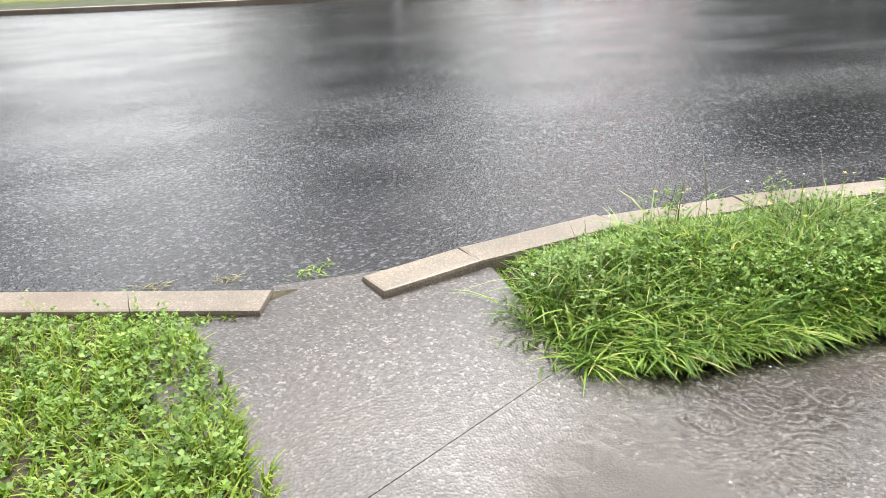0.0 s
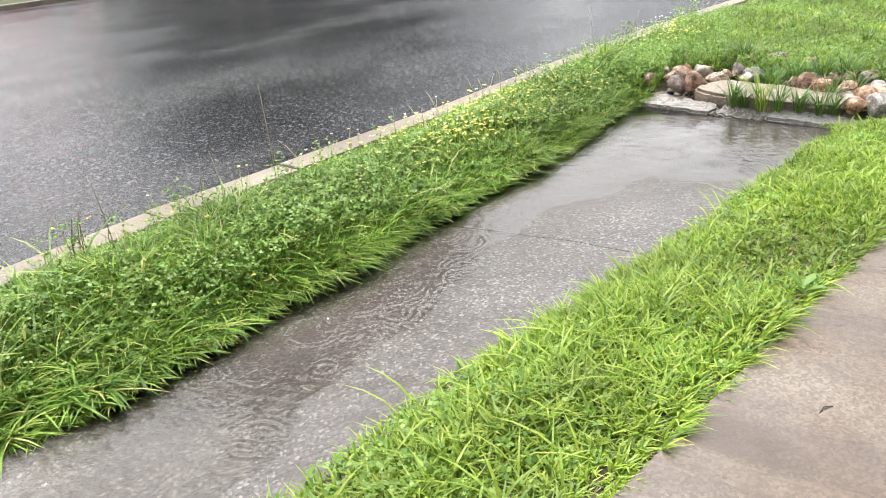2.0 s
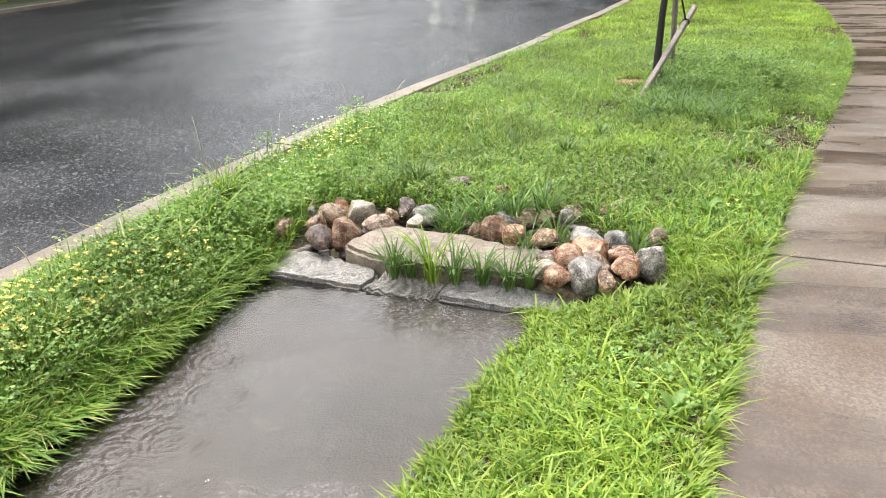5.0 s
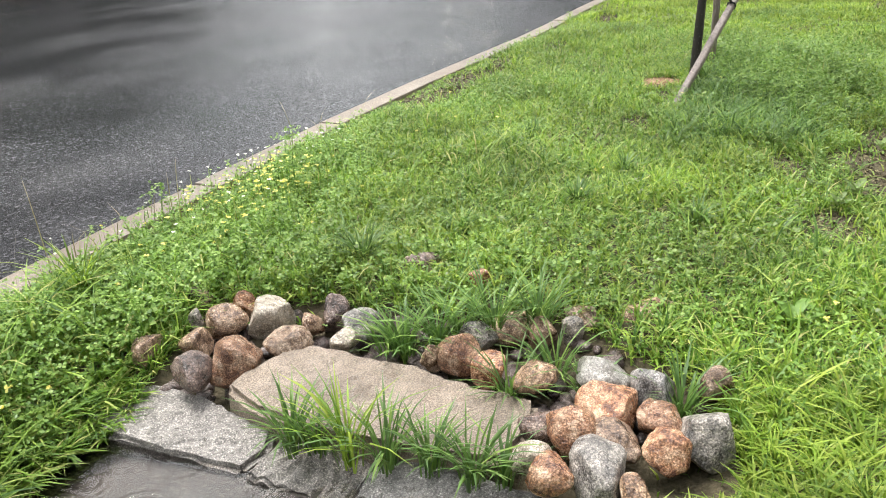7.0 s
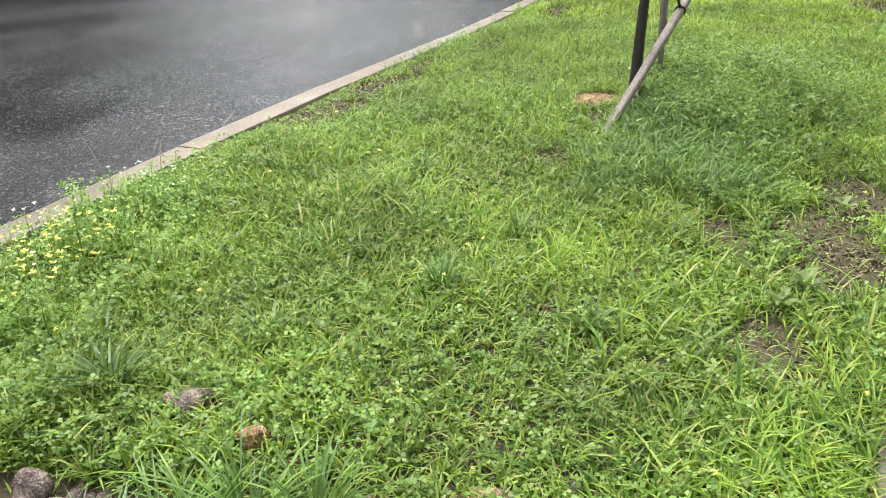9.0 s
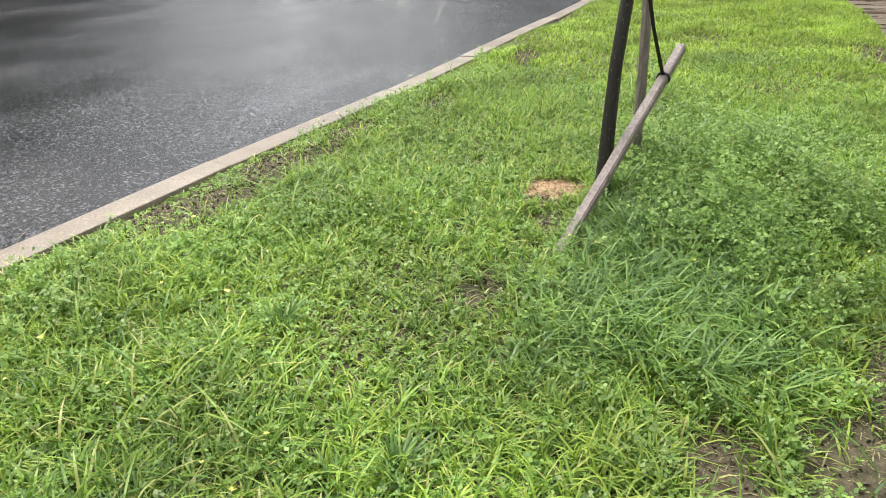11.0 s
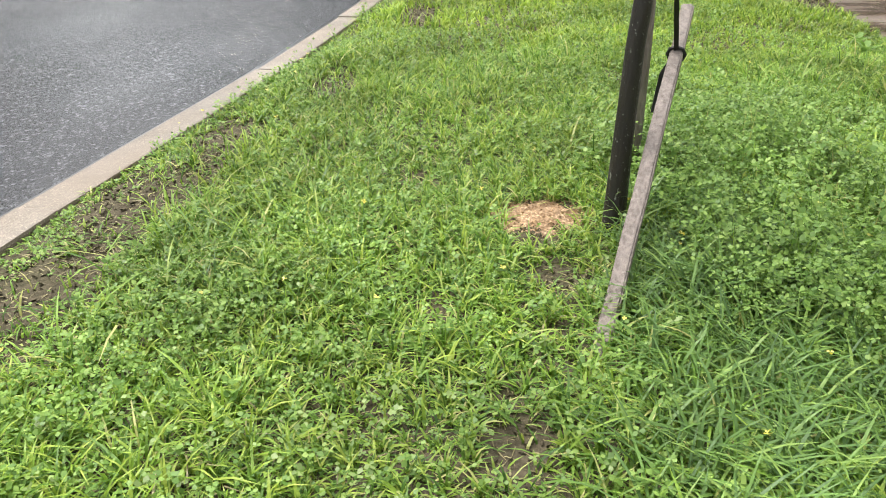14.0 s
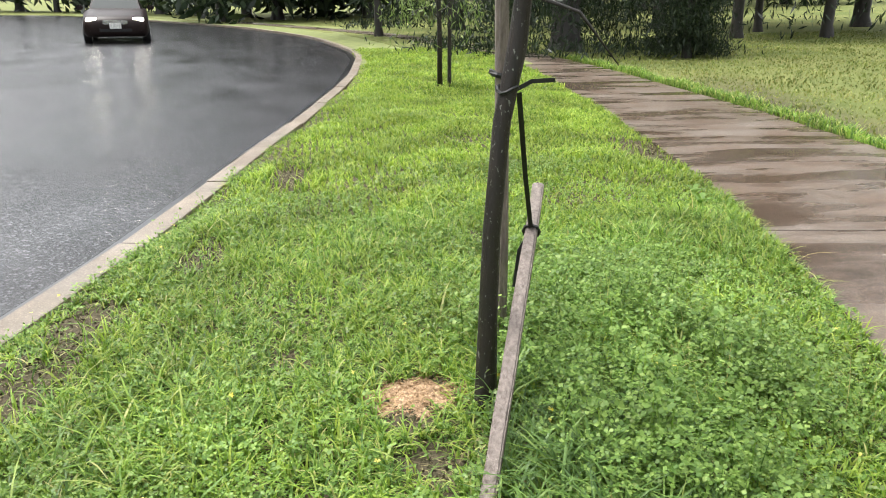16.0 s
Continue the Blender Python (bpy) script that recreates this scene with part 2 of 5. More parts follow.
PALE_FOLIAGE = leaf_material("pale_foliage", ((0.0, (0.11, 0.17, 0.045)), (1.0, (0.22, 0.29, 0.09))), 0.3, 0.6)
YELLOW = leaf_material("yellow_petal", ((0.0, (0.58, 0.50, 0.05)), (1.0, (0.68, 0.63, 0.20))), 0.3)
WHITE = leaf_material("white_petal", ((0.0, (0.6, 0.62, 0.48)), (1.0, (0.8, 0.8, 0.7))), 0.3)
BARK = make_bark("dark_wet_bark", (0.007, 0.0055, 0.004), (0.024, 0.017, 0.012), 30, 0.6)
BARK_FAR = make_bark("far_bark", (0.014, 0.012, 0.011), (0.035, 0.03, 0.026), 8)
STAKE = make_bark("weathered_stake", (0.09, 0.068, 0.055), (0.27, 0.225, 0.195), 55)
def dull(m):
    m.node_tree.nodes["Principled BSDF"].inputs["Specular IOR Level"].default_value = 0.12
    return m


STRAP = plain("black_webbing", (0.010, 0.010, 0.010), 0.6, 0, 0.3, 200)
PAINT = dull(plain("dark_car_paint", (0.022, 0.015, 0.014), 0.38, 0.0, 0.1, 3))
TYRE = plain("black_rubber", (0.014, 0.014, 0.014), 0.7)
RIM = plain("grey_alloy", (0.35, 0.35, 0.36), 0.35, 0.8)
CHROME = plain("bright_trim", (0.55, 0.55, 0.56), 0.2, 0.9)
PLATE = plain("white_plate", (0.75, 0.75, 0.72), 0.4)
GLASS_DARK = dull(plain("wet_windscreen", (0.06, 0.066, 0.066), 0.65, 0.0, 0.1, 2))
MOWN = plain("mown_verge_grass", (0.15, 0.175, 0.05), 0.9, 0, 0.35, 2.5, 0.02)
GUTTER = plain("dark_gutter_strip", (0.010, 0.010, 0.011), 0.28, 0, 0.4, 6, 0.002)
RED_PAINT = plain("red_car_paint", (0.32, 0.012, 0.014), 0.3, 0.0, 0.1, 3)
LAMP_OFF = plain("unlit_lamp_glass", (0.35, 0.33, 0.32), 0.2)
# mown verge again, with the trees' shade put into a darker colour
VERGE_SHADED = plain("shaded_far_verge", (0.042, 0.05, 0.02), 0.9, 0, 0.45, 2.5, 0.02)
WHITE_POST = plain("white_painted_post", (0.7, 0.7, 0.68), 0.5)
LAMP = Mat("lit_headlamp").set(Base_Color=(0.9, 0.9, 0.85), Emission_Color=(1.0, 0.93, 0.78), Emission_Strength=5.0).m


# ---- mesh tools ----
def mesh_of(name, verts, faces, smooth=False):
    me = bpy.data.meshes.new(name)
    v, f = np.asarray(verts, np.float32), np.asarray(faces, np.int32)
    me.vertices.add(len(v))
    me.vertices.foreach_set("co", v.ravel())
    k = f.shape[1]
    me.loops.add(f.size)
    me.loops.foreach_set("vertex_index", f.ravel())
    me.polygons.add(len(f))
    me.polygons.foreach_set("loop_start", np.arange(0, f.size, k, dtype=np.int32))
    me.polygons.foreach_set("use_smooth", np.full(len(f), smooth))
    me.update(calc_edges=True)
    return me


def put(name, me, material, parent=None, label=""):
    ob = new(name, me)
    me.materials.clear()
    me.materials.append(material)
    if parent is not None:
        ob.parent = parent
    if label:
        ob["label"] = label
    return ob


def part(name, bm, material, parent=None, label="", smooth=False):
    me = bpy.data.meshes.new(name)
    for f in bm.faces:
        f.smooth = smooth
    bm.to_mesh(me)
    bm.free()
    return put(name, me, material, parent, label)


def prism(outline, z0, z1, bevel=0.0, top=None):
    """An upright block on a flat outline (counter-clockwise). top(x, y): its upper face's height."""
    bm = bmesh.new()
    lo = [bm.verts.new((x, y, z0)) for x, y in outline]
    hi = [bm.verts.new((x, y, top(x, y) if top else z1)) for x, y in outline]
    n = len(outline)
    bm.faces.new(lo[::-1])
    cap = bm.faces.new(hi)
    for i in range(n):
        bm.faces.new((lo[i], lo[(i + 1) % n], hi[(i + 1) % n], hi[i]))
    if bevel:
        bmesh.ops.bevel(bm, geom=list(cap.edges), offset=bevel, segments=2, affect="EDGES", profile=0.6)
    return bm


def tube(points, radii, sides=8, cap=True):
    bm = bmesh.new()
    rings, up = [], Vector((0.31, 0.17, 0.93)).normalized()
    pts = [Vector(p) for p in points]
    for i, p in enumerate(pts):
        d = (pts[min(i + 1, len(pts) - 1)] - pts[max(i - 1, 0)]).normalized()
        s = d.cross(up if abs(d.dot(up)) < 0.95 else Vector((1, 0, 0))).normalized()
        t = s.cross(d)
        r = radii[i] if hasattr(radii, "__len__") else radii
        rings.append([bm.verts.new(p + (s * math.cos(a) + t * math.sin(a)) * r) for a in (2 * math.pi * k / sides for k in range(sides))])
    for a, b in zip(rings, rings[1:]):
        for k in range(sides):
            bm.faces.new((a[k], a[(k + 1) % sides], b[(k + 1) % sides], b[k]))
    if cap:
        bm.faces.new(rings[0])
        bm.faces.new(rings[-1][::-1])
    bmesh.ops.recalc_face_normals(bm, faces=bm.faces[:])
    return bm


def join(a, b):
    """b's geometry goes into a."""
    me = bpy.data.meshes.new("tmp")
    b.to_mesh(me)
    b.free()
    a.from_mesh(me)
    bpy.data.meshes.remove(me)
    return a


def box(cx, cy, cz, sx, sy, sz, m=None, bevel=0.0):
    bm = bmesh.new()
    bmesh.ops.create_cube(bm, size=1)
    for v in bm.verts:
        v.co = Vector((cx + v.co.x * sx, cy + v.co.y * sy, cz + v.co.z * sz))
    if bevel:
        bmesh.ops.bevel(bm, geom=bm.edges[:], offset=bevel, segments=2, affect="EDGES")
    if m is not None:
        bm.transform(m)
    return bm


def thing(name, label, category, at=(0, 0, 0), group=""):
    ob = new(name)
    ob.location = at
    ob.empty_display_size = 0.1
    return tagged(ob, label, category, group)


# ---- plan: lines along the street (x ahead, y towards the road) ----
KX = np.array([-30, -12, -4, -1.2, -0.2, 0.77, 1.1, 1.54, 2.29, 2.95, 3.74, 4.91, 6.49, 9.2, 10.7, 12.7, 15, 17, 22, 26])
KY = np.array([5.0, 4.2, 3.55, 3.1, 2.77, 2.31, 2.29, 2.38, 2.48, 2.42, 2.29, 2.12, 1.97, 1.57, 1.29, 0.83, 0.42, 0.03, -0.80, -1.2])
WX = np.array([-30, -6, 0, 3.1, 4.05, 6.25, 8.1, 10.7, 12.3, 14, 17.8, 20, 24, 26.5, 28.5, 31, 34, 38, 44, 60, 90])
WY = np.array([6.0, 1.6, 0.38, -0.38, -0.63, -1.2, -1.78, -2.62, -3.05, -3.45, -4.05, -4.32, -4.75, -4.9, -4.85, -4.5, -4.0, -3.5, -1.6, 5.0, 20])
RX = np.array([-30, 0, 10, 15, 21, 28, 60])
RY = np.array([2.05, 2.05, 2.05, 2.1, 1.75, 1.35, 1.3])
BASIN_LINE = [(0.46, 2.17), (0.59, 1.31), (0.62, 0.95), (1.55, 0.68), (2.54, 0.50), (3.13, 0.33), (3.61, 0.21), (5.82, -0.27), (6.02, 0.45), (6.02, 1.08),
              (4.37, 1.21), (3.35, 1.34), (2.37, 1.45), (1.94, 1.47), (1.62, 1.58), (1.48, 1.8), (1.5, 2.16), (1.1, 2.13), (0.75, 2.15)]

ROCK_BED = [(6.1, 0.98), (5.85, -0.45), (6.0, -0.75), (6.4, -0.72), (6.7, -0.3), (6.72, 0.5), (6.68, 0.98)]


def kerb_y(x):
    return np.interp(x, KX, KY)


def walk_y(x):
    return np.interp(x, WX, WY)


def poly_distance(x, y, outline):
    """Signed distance to a closed outline: negative inside."""
    x, y = np.asarray(x, float), np.asarray(y, float)
    best, inside = np.full(x.shape, 1e9), np.zeros(x.shape, bool)
    for (ax, ay), (bx, by) in zip(outline, outline[1:] + outline[:1]):
        dx, dy = bx - ax, by - ay
        t = np.clip(((x - ax) * dx + (y - ay) * dy) / (dx * dx + dy * dy), 0, 1)
        best = np.minimum(best, np.hypot(x - ax - t * dx, y - ay - t * dy))
        if dy:
            inside ^= ((ay > y) != (by > y)) & (x < (y - ay) / dy * dx + ax)
    return np.where(inside, -best, best)


def wobble(x, y):
    return (np.sin(x * 2.1 + y * 1.3) + np.sin(x * 0.9 - y * 2.7 + 1) + np.sin(x * 4.3 + y * 3.9 + 2) * 0.6) / 2.6


def lawn_rise(x, y):
    """The park lawn climbs gently away behind the walk."""
    return 0.03 * np.clip(walk_y(x) - 3.5 - y, 0, 60) * np.clip((x + 5) / 25, 0, 1)


def ground_z(x, y):
    x, y = np.asarray(x, float), np.asarray(y, float)
    z = 0.0 + 0.018 * wobble(x, y) + lawn_rise(x, y)
    d = poly_distance(x, y, BASIN_LINE)
    w = walk_y(x)
    hollow = np.clip((7.0 - x) / 0.8, 0, 1) * np.clip((y - w) / 0.25, 0, 1) * (x > -1) * np.clip((kerb_y(np.minimum(x, 26)) - 0.2 - y) / 0.45, 0, 1)
    z = z - 0.05 * hollow
    z = z - 0.105 * np.clip((0.30 - d) / 0.30, 0, 1) ** 1.1 * np.clip((x - 0.7) / 0.5, 0, 1) * (d >= 0)
    z = np.where(d < 0.0, -0.30, z)
    bed = poly_distance(x, y, ROCK_BED)
    z = np.where(d >= 0, z - 0.075 * np.clip((0.12 - bed) / 0.2, 0, 1), z)
    k = kerb_y(np.minimum(x, 26)) - 0.16 - y
    return z - 0.035 * np.clip(1 - np.abs(k) / 0.25, 0, 1)


def near_path(x, y):
    w = walk_y(x)
    return (y < w) & (y > w - np.interp(x, RX, RY))


# ---- ground, road, kerb, basin and walk ----
# the road's two edges: the near one follows the kerb and swings left round the bend
NEAR = [(x, y) for x, y in zip(KX, KY)] + [(28.3, -1.38), (31, -1.36), (33.4, -1.1), (37, -0.64), (40.4, 0.0), (44, 1.0), (49, 2.6), (53.7, 4.5), (58.2, 6.8), (62.2, 8.8), (72, 14), (86, 22)]
FAR = [(-30, 24), (-12, 19.6), (-4, 17.2), (0, 15.7), (4, 14.5), (8, 13.7), (13, 13.1), (18, 13.2), (23, 14.0), (28, 15.6), (33, 18.0), (40, 21.5), (50, 26.5), (62, 33), (80, 43)]


def along(line, n):
    p = np.array(line, float)
    s = np.r_[0, np.cumsum(np.hypot(*np.diff(p, axis=0).T))]
    t = np.linspace(0, s[-1], n)
    return np.c_[np.interp(t, s, p[:, 0]), np.interp(t, s, p[:, 1])]


def smooth_line(line, n=200, times=6):
    p = along(line, n)
    for _ in range(times):
        p[1:-1] = p[:-2] * 0.25 + p[1:-1] * 0.5 + p[2:] * 0.25
    return p


def grid_mesh(name, a, b, rows, height):
    """A sheet between two lines of equal length."""
    n = len(a)
    t = np.linspace(0, 1, rows)[:, None, None]
    xy = (a[None] * (1 - t) + b[None] * t).reshape(-1, 2)
    v = np.c_[xy, height(xy[:, 0], xy[:, 1], np.repeat(t.ravel(), n))]
    i = np.arange(rows * n).reshape(rows, n)
    f = np.stack([i[:-1, :-1], i[:-1, 1:], i[1:, 1:], i[1:, :-1]], -1).reshape(-1, 4)
    return mesh_of(name, v, f, True)


def build_ground():
    """One sheet, fine near the walk's way, wide steps to the horizon."""
    def axis(lo, hi, step, far):
        mid = np.arange(lo, hi + step / 2, step)
        out = hi + np.cumsum(step * 1.35 ** np.arange(1, 30))
        out = out[out < far]
        inn = lo - np.cumsum(step * 1.35 ** np.arange(1, 30))
        inn = inn[inn > -far][::-1]
        return np.r_[-900, inn, mid, out, 900]
    xs, ys = axis(-0.5, 15, 0.08, 600), axis(-3.2, 2.6, 0.08, 600)
    xs = np.unique(np.r_[xs, np.arange(15.5, 90, 0.5)])
    ys = np.unique(np.r_[ys, np.arange(-20, -3.5, 0.5), np.arange(3, 48, 0.5)])
    X, Y = np.meshgrid(xs, ys, indexing="ij")
    Z = ground_z(X, Y)
    strip = poly_distance(X, Y, [tuple(p) for p in along(NEAR, 90)] + [tuple(p) for p in along(FAR, 40)][::-1])
    Z = np.where((strip < 0.10) & (X < 26), -0.32, Z)
    Z = np.where((strip < 1.6) & ((X >= 26) | (Y > 6)), -0.32, Z)
    Z = np.where(near_path(X, Y), -0.06, Z)
    i = np.arange(X.size).reshape(X.shape)
    f = np.stack([i[:-1, :-1], i[1:, :-1], i[1:, 1:], i[:-1, 1:]], -1).reshape(-1, 4)
    ob = put("ground", mesh_of("ground", np.c_[X.ravel(), Y.ravel(), Z.ravel()], f, True), SOIL)
    tagged(ob, "dark wet soil ground under grass", "ground", kind="structure")


ROAD_Z = -0.075


def build_road():
    a, b = smooth_line(NEAR, 160, 1), smooth_line(FAR, 160, 3)
    me = grid_mesh("road", a, b, 14, lambda x, y, t: ROAD_Z + 0.10 * np.sin(np.pi * t) - 0.012)
    tagged(put("road", me, ASPHALT), "dark wet asphalt road with a film of rain water", "road", kind="structure")
    seam = [(-4.0, 12.4), (-1.4, 11.5), (3.1, 9.95), (8.5, 8.5), (12, 7.8), (17, 7.2)]
    p = along(seam, 40)
    me = grid_mesh("road_seam", p, p + np.array([[0.0, 0.035]]), 2, lambda x, y, t: ROAD_Z + 0.068 + 0.0 * t)
    tagged(put("road_seam", me, STRAP), "thin dark tar seam along the asphalt", "road seam", kind="structure")
    # a smooth strip along the kerb, darker than the asphalt
    k = along([p for p in zip(KX, KY) if p[0] >= 1.1] + [(28.3, -1.38), (31, -1.36), (33.4, -1.1), (37, -0.64)], 150)
    d = np.gradient(k, axis=0)
    d /= np.hypot(d[:, 0], d[:, 1])[:, None]
    out = np.c_[-d[:, 1], d[:, 0]] * 0.13
    me = grid_mesh("gutter", k - out * 0.1, k + out, 3, lambda x, y, t: ROAD_Z - 0.006 + 0.002 * t)
    tagged(put("gutter", me, GUTTER), "smooth dark wet strip along the kerb", "gutter", kind="structure")
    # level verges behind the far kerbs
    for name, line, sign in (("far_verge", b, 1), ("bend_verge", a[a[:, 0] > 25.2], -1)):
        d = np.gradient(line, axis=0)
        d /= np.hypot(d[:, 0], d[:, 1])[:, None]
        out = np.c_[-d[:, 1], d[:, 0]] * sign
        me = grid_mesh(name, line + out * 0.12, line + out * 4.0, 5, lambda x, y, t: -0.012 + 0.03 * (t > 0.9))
        # the far side takes the grass colour with shade painted in
        tagged(put(name, me, VERGE_SHADED if sign > 0 else MOWN), "mown grass verge behind the kerb", "grass", kind="structure")


def kerb_block(p, q, depth, first=False, last=False):
    """One kerb stone between two plan points on its road edge."""
    p, q = Vector((*p, 0)), Vector((*q, 0))
    d = (q - p).normalized()
    side = Vector((d.y, -d.x, 0)) * depth
    p2, q2 = p + d * 0.004, q - d * 0.004
    out = [(p2.x, p2.y), (p2.x + side.x, p2.y + side.y), (q2.x + side.x, q2.y + side.y), (q2.x, q2.y)]
    return prism(out, -0.3, 0.0, 0.014)


def build_kerb():
    kerb = tagged(new("kerb"), "weathered buff concrete kerb beside the road", "kerb", kind="structure")
    runs = [
        [(-9.0, 4.0), (-6, 3.75), (-3.6, 3.5), (-1.4, 3.12), (-0.25, 2.76), (0.77, 2.31)],
        [(1.10, 2.285), (1.54, 2.39), (2.25, 2.485), (2.95, 2.43), (3.74, 2.29), (4.91, 2.12), (6.49, 1.97), (7.9, 1.775), (9.2, 1.57), (10.66, 1.29),
         (12.70, 0.83), (14.3, 0.53), (15.8, 0.27), (17.3, -0.02), (19.2, -0.34), (21.2, -0.67), (23.2, -0.95), (25.2, -1.14),
         (26.8, -1.27), (28.3, -1.38), (29.7, -1.39), (31, -1.36), (33.4, -1.1), (37, -0.64), (40.4, 0.0), (44, 1.0), (49, 2.6), (53.7, 4.5), (58.2, 6.8), (62.2, 8.8), (72, 14)],
    ]
    for run in runs:
        for i, (a, b) in enumerate(zip(run, run[1:])):
            ob = part("kerb_stone", kerb_block(a, b, 0.17), KERB, kerb)
            ob.location = (0, 0.006 * math.sin(i * 2.3), 0.005 * math.sin(i * 1.7 + 1) - 0.004)
    far = tagged(new("far_kerb"), "pale concrete kerb on the far side", "kerb", kind="structure")
    pts = along(FAR, 34)
    for a, b in zip(pts, pts[1:]):
        part("kerb_stone", kerb_block(b, a, 0.16), KERB, far)


def floor_top(x, y):
    """The basin's floor: level with the kerb gap, a dip along a slanting crease, then a fall towards the kerb's side."""
    crease = (y - 1.18) * 0.87 - (x - 0.80) * 0.46
    ramp_z = -0.022 - 0.085 * max(0.0, min(1.0, 1 - crease / 0.85)) ** 1.6
    left = float(np.interp(x, [1.0, 1.94, 3.35, 4.37, 6.02], [1.6, 1.47, 1.34, 1.21, 1.08]))
    across = (left - y) / (1.1 + 0.55 * max(0.0, min(1.0, (4.2 - x) / 2.4)))
    flat = -0.176 + 0.046 * max(0.0, min(1.0, across / 0.62)) - 0.024 * max(0.0, min(1.0, (x - 4.0) / 0.8)) + 0.003 * float(wobble(x * 2.2, y * 2.6)) + 0.003 * float(wobble(x * 7, y * 6))
    k = max(0.0, min(1.0, -crease / 0.30))
    return (-0.107 if crease < 0 else ramp_z) * (1 - k) + flat * k


def build_basin():
    basin = tagged(new("basin_floor"), "wet exposed-aggregate concrete floor of a rain basin", "floor", kind="structure")
    slabs = [
        [(0.30, 2.30), (0.30, 0.958), (0.80, 1.184), (1.62, 1.580), (1.62, 2.31), (1.12, 2.30), (1.10, 2.36), (0.78, 2.39), (0.77, 2.30)],
        [(0.30, 0.70), (0.985, 0.54), (3.615, 0.02), (3.685, 1.5), (1.65, 1.60), (1.63, 1.582), (0.81, 1.186), (0.30, 0.955)],
        [(3.619, 0.018), (6.02, -0.45), (6.02, 1.25), (3.689, 1.5)],
    ]
    for s in slabs:
        bm = prism(s, -0.34, 0)
        bmesh.ops.triangulate(bm, faces=bm.faces[:])
        for _ in range(5):
            bmesh.ops.subdivide_edges(bm, edges=[e for e in bm.edges if e.calc_length() > 0.09], cuts=1)
            bmesh.ops.triangulate(bm, faces=bm.faces[:])
        for v in bm.verts:
            top = floor_top(v.co.x, v.co.y)
            v.co.z = top if v.co.z > -0.01 else min(v.co.z, top - 0.1)
        part("floor_slab", bm, BASIN, basin)
    # the water's skin with rings from the rain, as real relief
    r = np.random.RandomState(77)
    step = 0.0072
    gx, gy = np.meshgrid(np.arange(0.9, 6.03, step), np.arange(-0.42, 1.75, step), indexing="ij")
    keep = poly_distance(gx, gy, BASIN_LINE) < 0.10
    h = np.zeros_like(gx)
    for k in range(26):
        a, wl = r.uniform(0, 2 * np.pi), r.uniform(0.035, 0.10)
        h += 0.0011 * wl * np.sin((gx * np.cos(a) + gy * np.sin(a)) * 2 * np.pi / wl + r.uniform(0, 6))
    h *= 0.4 + 1.2 * np.clip(0.5 + 0.5 * wobble(gx * 1.7, gy * 2.3), 0, 1)
    for k in range(330):
        cx, cy = r.uniform(1.2, 6.0), r.uniform(-0.3, 1.6)
        big, wl = r.uniform(0.015, 0.10), r.uniform(0.022, 0.032)
        i0, i1 = np.searchsorted(gx[:, 0], (cx - big - 0.07, cx + big + 0.07))
        j0, j1 = np.searchsorted(gy[0], (cy - big - 0.07, cy + big + 0.07))
        q = np.hypot(gx[i0:i1, j0:j1] - cx, gy[i0:i1, j0:j1] - cy) - big
        calm = 1 - np.exp(-((q + big) / 0.014) ** 2)
        h[i0:i1, j0:j1] += calm * r.uniform(0.5, 1.5) * 0.0009 * np.sin(2 * np.pi * q / wl) * np.exp(-(q / 0.030) ** 2)
    i = np.arange(gx.size).reshape(gx.shape)
    f = np.stack([i[:-1, :-1], i[1:, :-1], i[1:, 1:], i[:-1, 1:]], -1)[keep[:-1, :-1]]
    used, f = np.unique(f, return_inverse=True)
    v = np.c_[gx.ravel(), gy.ravel(), (-0.148 + h).ravel()][used]
    tagged(put("water", mesh_of("water", v, f.reshape(-1, 4), True), WATER), "shallow rippled rain water standing in the basin", "water", kind="structure")


def build_walk():
    way = tagged(new("pavement"), "wet concrete walkway with brown puddled bands", "pavement", kind="structure")
    xs = [-7.0, -4.8, -2.5, -0.3, 1.9, 4.06, 6.24, 8.1, 10.2, 12.3, 14.4, 16.5, 18.6, 20.7, 22.8, 25, 27.5, 30, 34, 39, 45, 52, 60]
    for x0, x1 in zip(xs, xs[1:]):
        out = []
        for x in np.linspace(x0, x1, 4):
            out.append((x + 0.006 * (x == x0) - 0.006 * (x == x1), float(walk_y(x))))
        far = [(x - 0.18 * 2.0 * 0.9, y - float(np.interp(x, RX, RY))) for x, y in out]
        ring = out[::-1] + far
        bm = prism(ring, -0.12, 0.012, 0.008)
        bmesh.ops.recalc_face_normals(bm, faces=bm.faces[:])
        part("slab", bm, WALK, way)


build_ground()
build_road()
build_kerb()
build_basin()
build_walk()


